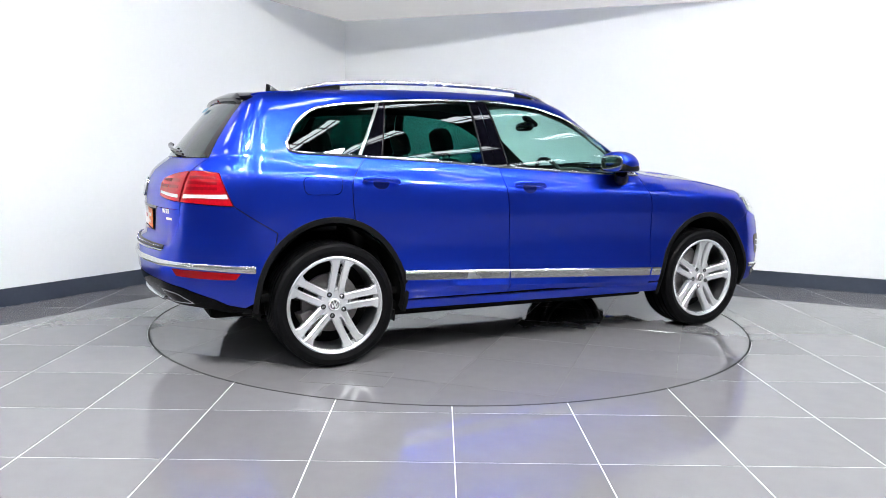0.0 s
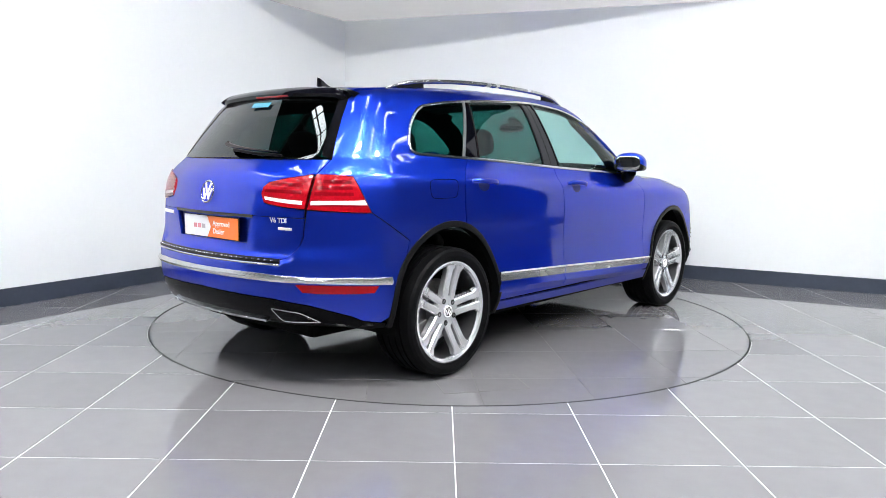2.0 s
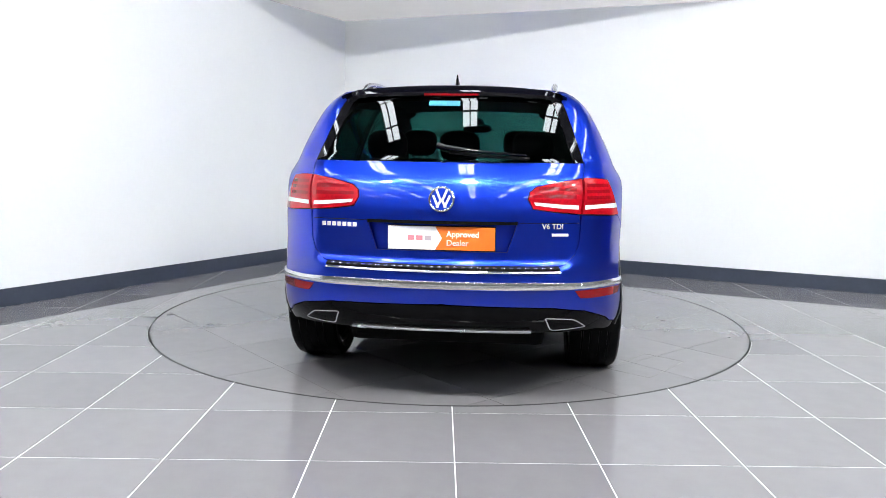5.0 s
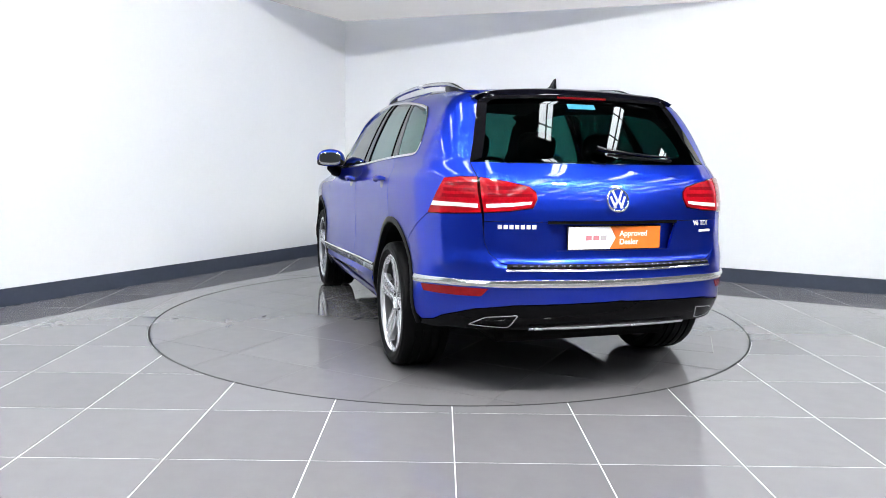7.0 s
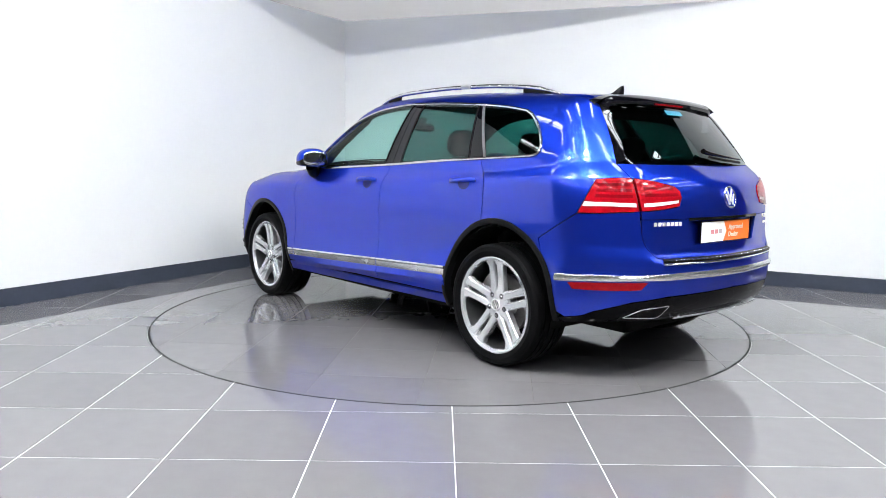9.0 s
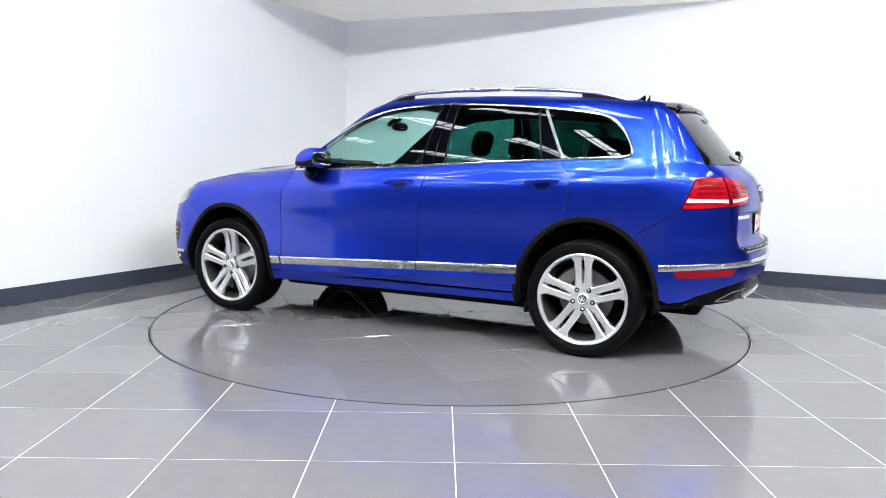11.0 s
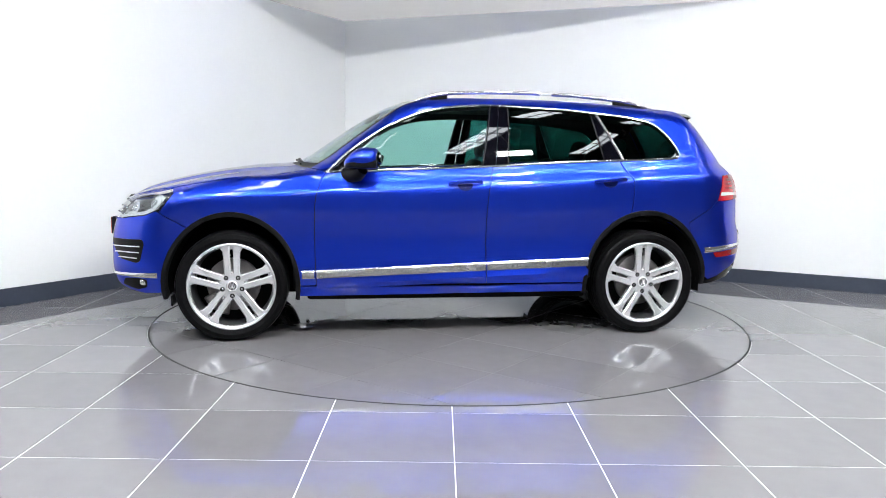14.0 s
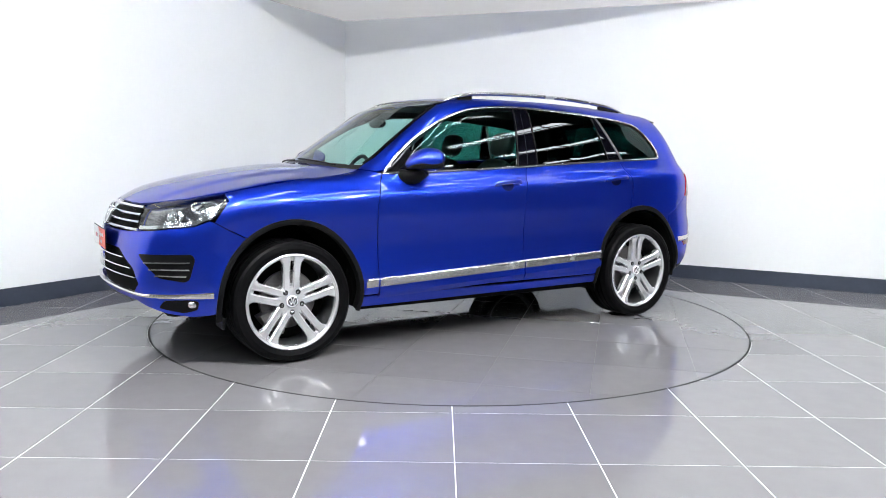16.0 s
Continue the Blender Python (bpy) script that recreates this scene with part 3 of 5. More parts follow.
def build_flank(car, s):
    tag = "blue metallic painted "
    # front wing
    fa = [p for p in FRONT_ARCH if p[1] > 0.30]
    lower = [p for p in fa if p[0] < 1.725]
    loop = S(*DOOR_FRONT) + S((0.90, 0.375), (1.005, 0.375)) + S(*[p for p in lower if p[1] > 0.375]) + BUMPER_CUT_F[::-1] + S((1.845, 0.94), (1.812, 0.985))
    loop += T((1.82, 0.847)) + T(*[p for p in HOOD_EDGE if p[0] < 1.80]) + S((0.86, 1.150))
    wing = panel("front_wing", loop, PAINT, car, side=s, label=tag + "front wing")
    # doors
    fd = panel("front_door", S(*DOOR_FRONT[::-1]) + S(*[(x, float(belt_line(x))) for x in np.linspace(0.80, -0.30, 14)]) + S(*DOOR_MID), PAINT, car, side=s, label=tag + "front door")
    ra = [p for p in REAR_ARCH if p[0] > -1.325 and p[1] > 0.375]
    rd = panel("rear_door", S(*DOOR_MID[::-1]) + S(*[(x, float(belt_line(x))) for x in np.linspace(-0.34, -1.235, 14)]) + S(*DOOR_REAR) + S(*ra[::-1]) + S((-1.0, 0.375)), PAINT, car, side=s,
               label=tag + "rear door")
    # sill under the doors
    sill = panel("sill", S((1.01, 0.37), (0.88, 0.37), (-0.28, 0.362), (-1.0, 0.37), (-1.01, 0.310), (1.01, 0.300)), PAINT, car, side=s, lift=0.004, label=tag + "sill")
    # side frame: pillar, roof side and rear wing in one sheet
    up = T(*SCREEN_EDGE) + T(*ROOF_EDGE[1:])
    back = R((0.60, 1.575)) + GLASS_SIDE + R((0.69, 1.150))
    ra2 = [p for p in REAR_ARCH if -1.80 < p[0] <= -1.325 and p[1] > 0.6]
    loop = S((0.86, 1.150)) + up + back + LIGHT_OUT_TOP[::-1][1:] + LIGHT_OUT_LOW[-1:] + BUMPER_CUT_R[1:] + S(*ra2[::-1])
    loop += S(*DOOR_REAR[::-1]) + S((-1.322, 1.240), (-1.5, 1.248)) + S(*spline(AFT, 4)[::-1]) + S(*[(x, float(upper_line(x))) for x in np.linspace(-1.45, 0.80, 40)])
    frame_ = panel("side_frame", loop, PAINT, car, side=s, step=0.035, label=tag + "roof frame and rear wing")
    panel("pillar_lining", loop, DASH, car, side=s, lift=-0.03, depth=0, gap=-0.015, step=0.06)
    # chrome round the windows
    ring = [(x, float(belt_line(x))) for x in np.linspace(0.832, -1.60, 44)] + spline(AFT, 4)[::-1] + [(x, float(upper_line(x))) for x in np.linspace(-1.46, 0.80, 40)]
    outer = dense(ring, 0.03)
    inner = inset(outer, 0.013)
    band("window_chrome", S(*outer), S(*inner), CHROME, frame_, lift=0.005, crown=0.003, closed=True, side=s, label="bright chrome window surround")
    # panes and gloss black pillars; each spans from the belt to the upper line between two leaning edges

    def pane(name, x0b, x0t, x1b, x1t, mat, parent, lift, label, aft=False, fore=None):
        zb, zt = lambda x: float(belt_line(x)) + 0.012, lambda x: float(upper_line(x)) - 0.012
        low = [(x, zb(x)) for x in np.linspace(x0b, x1b, 12)]
        if aft:
            low = [(x, zb(x)) for x in np.linspace(x0b, -1.62, 10)] + [(-1.675, 1.272), (-1.690, 1.30), (-1.684, 1.335), (-1.634, 1.415), (-1.555, 1.488), (-1.495, 1.52)]
            high = [(x, zt(x)) for x in np.linspace(-1.46, x0t, 12)]
        else:
            high = [(x, zt(x)) for x in np.linspace(x1t, x0t, 16)]
        return panel(name, S(*low) + S(*high), mat, parent, side=s, lift=lift, depth=0.004, gap=0.0, step=0.06, label=label)

    pane("window_glass", 0.60, 0.60, -0.243, -0.326, GLASS_CLEAR, fd, -0.006, "lightly green tinted glass")
    zb = float(belt_line(0.62)) + 0.01
    panel("mirror_sail", S((0.80, float(belt_line(0.80)) + 0.012), (0.60, zb), (0.60, float(upper_line(0.60)) - 0.012), (0.70, float(upper_line(0.70)) - 0.012)), GLOSS_BLACK, fd, side=s, lift=-0.004, gap=0.0, step=0.05,
          label="gloss black mirror triangle")
    pane("pillar_cover", -0.243, -0.326, -0.343, -0.392, PILLAR_BLACK, fd, -0.003, "gloss black pillar cover")
    pane("pillar_cover", -0.347, -0.396, -0.437, -0.464, PILLAR_BLACK, rd, -0.003, "gloss black pillar cover")
    pane("window_glass", -0.437, -0.464, -1.134, -1.064, GLASS_DARK, rd, -0.006, "dark privacy glass")
    pane("pillar_cover", -1.134, -1.064, -1.262, -1.098, PILLAR_BLACK, rd, -0.003, "gloss black pillar cover")
    pane("quarter_glass", -1.286, -1.120, 0, 0, GLASS_DARK, frame_, -0.005, "dark privacy glass", aft=True)
    for xb, xt, w in ((-1.266, -1.102, 0.018), (-0.250, -0.332, 0.008), (-0.432, -0.459, 0.008), (-1.130, -1.060, 0.008)):
        zs = np.linspace(0, 1, 8)
        line = [(xb + (xt - xb) * t, (belt_line(xb) + 0.014) * (1 - t) + (upper_line(xt) - 0.014) * t) for t in zs]
        band("window_seal", S(*line), S(*[(x - w, z) for x, z in line]), SEAL_GREY if w > 0.012 else TRIM_BLACK, rd if xb != -0.250 else fd, lift=0.002, side=s)
    # chrome and grey strip along the doors
    for parent, x0, x1 in ((wing, 0.985, 0.902), (fd, 0.888, -0.270), (rd, -0.279, -1.012)):
        xs = np.linspace(x0, x1, 12)
        z = lambda x: 0.486 + 0.037 * (0.9 - x)
        band("sill_strip", S(*[(x, z(x)) for x in xs]), S(*[(x, z(x) - 0.020) for x in xs]), CHROME, parent, lift=0.016, crown=0.004, side=s, label="bright chrome door strip")
        band("sill_strip_lower", S(*[(x, z(x) - 0.0205) for x in xs]), S(*[(x, z(x) - 0.056) for x in xs]), SATIN, parent, lift=0.012, side=s, label="satin grey lower door strip")
        if parent is not wing:
            band("sill_fold", S(*[(x, z(x) - 0.060) for x in xs]), S(*[(x, z(x) - 0.135) for x in xs]), PAINT, parent, lift=0.006, crown=0.012, side=s)
    # arch trims
    for pts, parent in ((FRONT_ARCH, wing), (REAR_ARCH, frame_)):
        inn = [((x - math.copysign(HUB_X, x)) * 0.962 + math.copysign(HUB_X, x), (z - HUB_Z) * 0.963 + HUB_Z) for x, z in pts]
        out = [((x - math.copysign(HUB_X, x)) * 1.03 + math.copysign(HUB_X, x), (z - HUB_Z) * 1.03 + HUB_Z) for x, z in pts]
        band("arch_trim", S(*out), S(*inn), TRIM_BLACK, parent, lift=0.007, crown=0.005, sink=0.05, side=s, label="matt black plastic arch trim")
    # handles; each cup is a flat patch with its shade put into the colour
    for parent, x0, x1, z0, z1 in ((fd, -0.005, -0.240, 1.062, 1.076), (rd, -1.045, -1.280, 1.092, 1.108)):
        n = 9
        xs, zs = np.linspace(x0, x1, n), np.linspace(z0, z1, n)
        p = on_side(S(*zip(xs, zs)))
        nr = slope(p)
        out = [0.012, 0.034, 0.042, 0.044, 0.044, 0.044, 0.042, 0.034, 0.012]
        pts = [(q + m_ * o) * (1, s, 1) for q, m_, o in zip(p, nr, out)]
        h = part("door_handle", sweep(pts, 0.009, 0.016, 10, [0.7] + [1] * 7 + [0.7]), PAINT, parent, tag + "bar handle", 60)
        c = S(((x0 + x1) / 2, (z0 + z1) / 2 - 0.004))[0]
        cup = [(c[0] + 0.052 * math.cos(a), c[1] - 0.006 + 0.038 * math.sin(a)) for a in np.linspace(0, 2 * math.pi, 20)[:-1]]
        panel("handle_cup", cup, CUP_SHADE_BLUE, parent, side=s, lift=0.0012, depth=0, gap=0, step=0.02, label="cup behind the handle, a flat patch darkened for its shade")
    return fd, frame_, wing


def build_tail(car):
    tag = "blue metallic painted "
    C = U_REAR
    # tailgate, notched at the plate
    upper = R((0.0, 1.222), (0.35, 1.222)) + GLASS_SIDE[-1:] + R((0.690, 1.150)) + LIGHT_IN + R((0.678, 0.93), (0.372, 0.93), (0.0, 0.93))
    gate = panel("tailgate", full(upper, C), PAINT, car, gap=0.002, label=tag + "tailgate")
    low = R((0.0, 0.785), (0.325, 0.785), (0.372, 0.929), (0.678, 0.929)) + GATE_SIDE[2:] + R((0.25, 0.716), (0.0, 0.716))
    panel("lower_skin", full(low, C), PAINT, gate, gap=0.0)
    panel("plate_recess", full(R((0.0, 0.776), (0.34, 0.776), (0.39, 0.938), (0.0, 0.938)), C), PAINT, gate, lift=-0.034, gap=0, depth=0.0)
    band("recess_lip", full(R((0.372, 0.936), (0.2, 0.936), (0.06, 0.936)), C), full(R((0.372, 0.920), (0.2, 0.920), (0.06, 0.920)), C), GLOSS_BLACK, gate, lift=0.003, sink=0.03, label="black grip strip over the plate")
    # rear glass
    g = GLASS_SIDE
    panel("rear_window", full(R((0.0, 1.575), (0.4, 1.570)) + g + R((0.35, 1.228), (0.0, 1.228)), C), REAR_GLASS, gate, gap=0.002, lift=-0.003, depth=0.004, label="dark privacy rear window")
    edge_o, edge_i = resample(g, 14), resample(R((0.535, 1.555), (0.572, 1.45), (0.612, 1.33), (0.645, 1.245)), 14)
    for s in (1, -1):
        band("window_border", edge_o, edge_i, GLOSS_BLACK, gate, lift=0.0, side=s, label="gloss black window border")
    # wiper
    p = on_side(R((0.04, 1.285), (-0.0, 1.275)) + [(2 * C - u, z) for u, z in R((0.12, 1.262), (0.25, 1.252), (0.40, 1.243))])
    nr = slope(p)
    part("wiper_arm", sweep([q + m * 0.03 for q, m in zip(p, nr)], 0.012, 0.010, 8, [1.6, 1.3, 0.9, 0.7, 0.5]), GLOSS_BLACK, gate, "black rear wiper", 60)
    p = on_side([(2 * C - u, z) for u, z in R((0.02, 1.262), (0.2, 1.245), (0.42, 1.232))])
    part("wiper_blade", sweep([q + m * 0.014 for q, m in zip(p, slope(p))], 0.006, 0.008, 8), TRIM_BLACK, gate, smooth=60)
    # lamps
    for s in (1, -1):
        lamp = panel("rear_lamp", LIGHT_OUT_TOP + LIGHT_OUT_LOW, RED_LENS, car, side=s, lift=0.006, depth=0.03, label="red rear lamp with a clear lower band")
        inner = panel("rear_lamp_inner", LIGHT_IN, RED_LENS, car, side=s, lift=0.006, depth=0.03, label="red rear lamp with a clear lower band")
        for a, b, k, parent in ((R((0.66, 1.000), (0.78, 1.000))[1:] + S((-2.08, 0.998), (-2.035, 0.998)), R((0.78, 1.019)) + S((-2.08, 1.021), (-2.045, 1.023)), 8, lamp),):
            a = R((0.70, 0.996)) + a
            b = R((0.70, 1.017)) + b
            band("clear_band", resample(a, k), resample(b, k), WHITE_LENS, parent, lift=0.0085, side=s, label="clear white lens band")
        band("clear_band", resample(R((0.665, 0.997), (0.56, 1.004), (0.455, 1.016)), 8), resample(R((0.665, 1.016), (0.56, 1.022), (0.448, 1.031)), 8), WHITE_LENS, inner, lift=0.0085, side=s, label="clear white lens band")
        for z0, y0, y1 in ((1.050, 0.655, 0.445), (1.085, 0.655, 0.47)):
            band("lamp_rib", resample(R((y0, z0), (y1, z0 + 0.004)), 6), resample(R((y0, z0 + 0.018), (y1, z0 + 0.018)), 6), RED_DEEP, inner, lift=0.0065, side=s)
        for z0 in (1.045, 1.075, 1.105):
            band("lamp_rib", resample(R((0.71, z0), (0.79, z0)) + S((-2.09, z0)), 8), resample(R((0.71, z0 + 0.016), (0.79, z0 + 0.016)) + S((-2.09, z0 + 0.016)), 8), RED_DEEP, lamp, lift=0.0065, side=s)
    # bumper
    ra = [p for p in REAR_ARCH if p[0] < -1.78 and p[1] > 0.385]
    half = R((0.0, 0.712), (0.53, 0.712)) + GATE_SIDE[-2:-1] + GATE_SIDE[3:4] + GATE_SIDE[2:3] + LIGHT_OUT_LOW[:1]
    half += LIGHT_OUT_LOW[1:] + BUMPER_CUT_R[1:] + S(*ra) + S((-1.96, 0.382), (-2.05, 0.400)) + R((0.84, 0.43), (0.72, 0.488), (0.55, 0.516), (0.0, 0.530))
    bumper = panel("rear_bumper", full(half, C), PAINT, car, label=tag + "rear bumper")
    # stepped load sill: bright plate with dark studs
    a, b = resample(full(R((0.575, 0.718), (0.30, 0.719), (0.0, 0.719)), C), 31), resample(full(R((0.585, 0.699), (0.30, 0.698), (0.0, 0.698)), C), 31)
    step = band("load_sill", a, b, TRIM_BLACK, car, lift=0.005, crown=0.003, label="black load sill with bright studs")
    for i in range(1, 30):
        q = on_side([tuple(a[i] * 0.6 + b[i] * 0.4)])
        part("stud", blob(pose(*(q[0] + slope(q)[0] * 0.008)), 0.006, 0.011, 0.004, seg=10, rings=6), SATIN, step)
    a = resample(full(R((0.585, 0.697), (0.30, 0.696), (0.0, 0.696)), C), 31)
    band("sill_edge", a, a - (0, 0.009), CHROME, bumper, lift=0.006, crown=0.002, label="bright edge of the load sill")
    a = resample(S((-1.905, 0.622)) + R((0.86, 0.632), (0.70, 0.637), (0.49, 0.646), (0.0, 0.646)), 24)
    b = resample(S((-1.905, 0.582)) + R((0.86, 0.598), (0.70, 0.606), (0.49, 0.608), (0.0, 0.608)), 24)
    band("bumper_chrome", full(a.tolist(), C), full(b.tolist(), C), BRIGHT_STRIP, bumper, lift=0.008, crown=0.006, label="bright chrome bumper strip")
    for s in (1, -1):
        a = resample(S((-1.985, 0.582)) + R((0.86, 0.590), (0.75, 0.596), (0.66, 0.597)), 12)
        b = resample(S((-2.01, 0.548)) + R((0.86, 0.548), (0.75, 0.553), (0.69, 0.558)), 12)
        band("reflector", a, b, RED_DEEP, bumper, lift=0.005, side=s, label="slim red bumper reflector")
    # black diffuser with tail pipes
    half = R((0.0, 0.528), (0.55, 0.514), (0.72, 0.486), (0.84, 0.428)) + S((-2.05, 0.398), (-1.96, 0.380), (-1.915, 0.378), (-1.925, 0.345), (-2.05, 0.350)) + R((0.80, 0.366), (0.70, 0.372), (0.45, 0.374), (0.0, 0.381))
    diff = panel("diffuser", full(half, C), LIP_BLACK, car, lift=-0.004, depth=0.05, label="gloss black lower bumper with two tail pipes")
    band("diffuser_trim", resample(full(R((0.45, 0.398), (0.0, 0.405)), C), 15), resample(full(R((0.45, 0.384), (0.0, 0.391)), C), 15), SATIN, diff, lift=0.010, crown=0.004, label="satin metal trim bar")
    for s in (1, -1):
        tip = dense(round_loop(R((0.738, 0.394), (0.665, 0.450), (0.512, 0.466), (0.545, 0.386)), 0.022, 5), 0.02)
        pipe = band("tail_pipe", tip, inset(tip, 0.0055), CHROME, diff, lift=-0.003, sink=0.02, closed=True, side=s, label="bright chrome tail pipe")
        panel("tail_pipe_bore", inset(tip, 0.006), SHADOW_BLACK, diff, side=s, lift=-0.006, depth=0, gap=0, step=0.03)
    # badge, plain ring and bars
    face = Matrix(((0, 0, -1, 0), (-1, 0, 0, 0), (0, 1, 0, 0), (0, 0, 0, 1)))

    def at(y, z, up):
        if abs(y) < 0.3:
            q = on_side([(2 * C - u, v) if y < 0 else (u, v) for u, v in R((abs(y), z))])
        else:
            q = on_side(R((abs(y), z))) * (1, 1 if y > 0 else -1, 1)
        return q[0] + slope(q)[0] * up, slope(q)[0]

    def facing(y, z, up):
        q, nr = at(y, z, up)
        zax = Vector(nr)
        xax = Vector((0, 0, 1)).cross(zax).normalized()
        return Matrix.Translation(q) @ Matrix((xax, zax.cross(xax), zax)).transposed().to_4x4()

    m = facing(0, 1.040, 0.004)
    badge = new("badge")
    badge.parent, badge.matrix_local = car, m
    tagged(badge, "round chrome badge")
    bm = lathe([(0.064, -0.004), (0.064, 0.006), (0.059, 0.009), (0.054, 0.006), (0.054, -0.004)], 40)
    bmesh.ops.transform(bm, matrix=pose(0, 0, 0, 90), verts=bm.verts)
    part("ring", bm, CHROME, badge, smooth=40)
    bm = bmesh.new()
    bmesh.ops.create_cone(bm, cap_ends=True, segments=40, radius1=0.055, radius2=0.055, depth=0.006)
    part("disc", bm, PAINT, badge)
    for x, y, ang, ln in ((-0.016, 0.022, 68, 0.056), (0.016, 0.022, -68, 0.056), (-0.028, -0.012, 66, 0.066), (-0.011, -0.020, -62, 0.050), (0.011, -0.020, 62, 0.050), (0.028, -0.012, -66, 0.066)):
        part("bar", box(pose(x, y, 0.005, 0, 0, -ang) , ln, 0.011, 0.006, 0.001), LETTER, badge)
    # model lettering: bars of its size, and the engine mark
    n = 7
    for i in range(n):
        y = 0.62 - (0.62 - 0.425) * (i + 0.5) / n
        q = facing(y, 0.905, 0.003)
        part("model_mark_bar", box(q, 0.021, 0.021, 0.004, 0.002), LETTER, gate)
    words("engine_mark", "V6 TDI", 0.036, LETTER, gate, facing(-0.49, 0.903, 0.006), 0.0015, "chrome engine lettering", 0.0004)
    part("engine_mark_bar", box(facing(-0.58, 0.873, 0.003), 0.085, 0.014, 0.004, 0.002), LETTER, gate)
    # show plate
    plate = new("number_plate")
    plate.parent, plate.matrix_local = car, Matrix.Translation((-2.384, 0, 0.849)) @ Matrix(((0, 0, -1, 0), (-1, 0, 0, 0), (0, 1, 0, 0), (0, 0, 0, 1)))
    tagged(plate, "white and orange show plate with an arrow shape")
    build_plate(plate, ORANGE, False)
    return gate


def flat(points, z0, z1):
    return prism(points, z0, z1)


def build_plate(plate, tint, swap):
    w, h = 0.264, 0.0575
    part("backing", box(pose(0, 0, -0.004), 2 * w + 0.008, 2 * h + 0.008, 0.006, 0.002), TRIM_BLACK, plate)
    part("white_field", flat([(-w, -h), (-0.030, -h), (0.004, 0), (-0.030, h), (-w, h)], -0.001, 0.0015), WHITE, plate)
    part("colour_field", flat([(-0.029, -h), (w, -h), (w, h), (-0.029, h), (0.005, 0)], -0.001, 0.0015), tint, plate)
    for i, x in enumerate((-0.150, -0.108, -0.066)):
        part("logo_shape", box(pose(x, 0.0, 0.002), 0.032, 0.024, 0.002, 0.0008), LOGO_RED if i < 2 else LOGO_GREY, plate)
    words("plate_words", "Approved", 0.040, WHITE, plate, pose(0.025, 0.008, 0.0022), 0.0006, "white lettering", 0.0006)
    words("plate_words", "Dealer", 0.040, WHITE, plate, pose(0.025, -0.035, 0.0022), 0.0006, "white lettering", 0.0006)


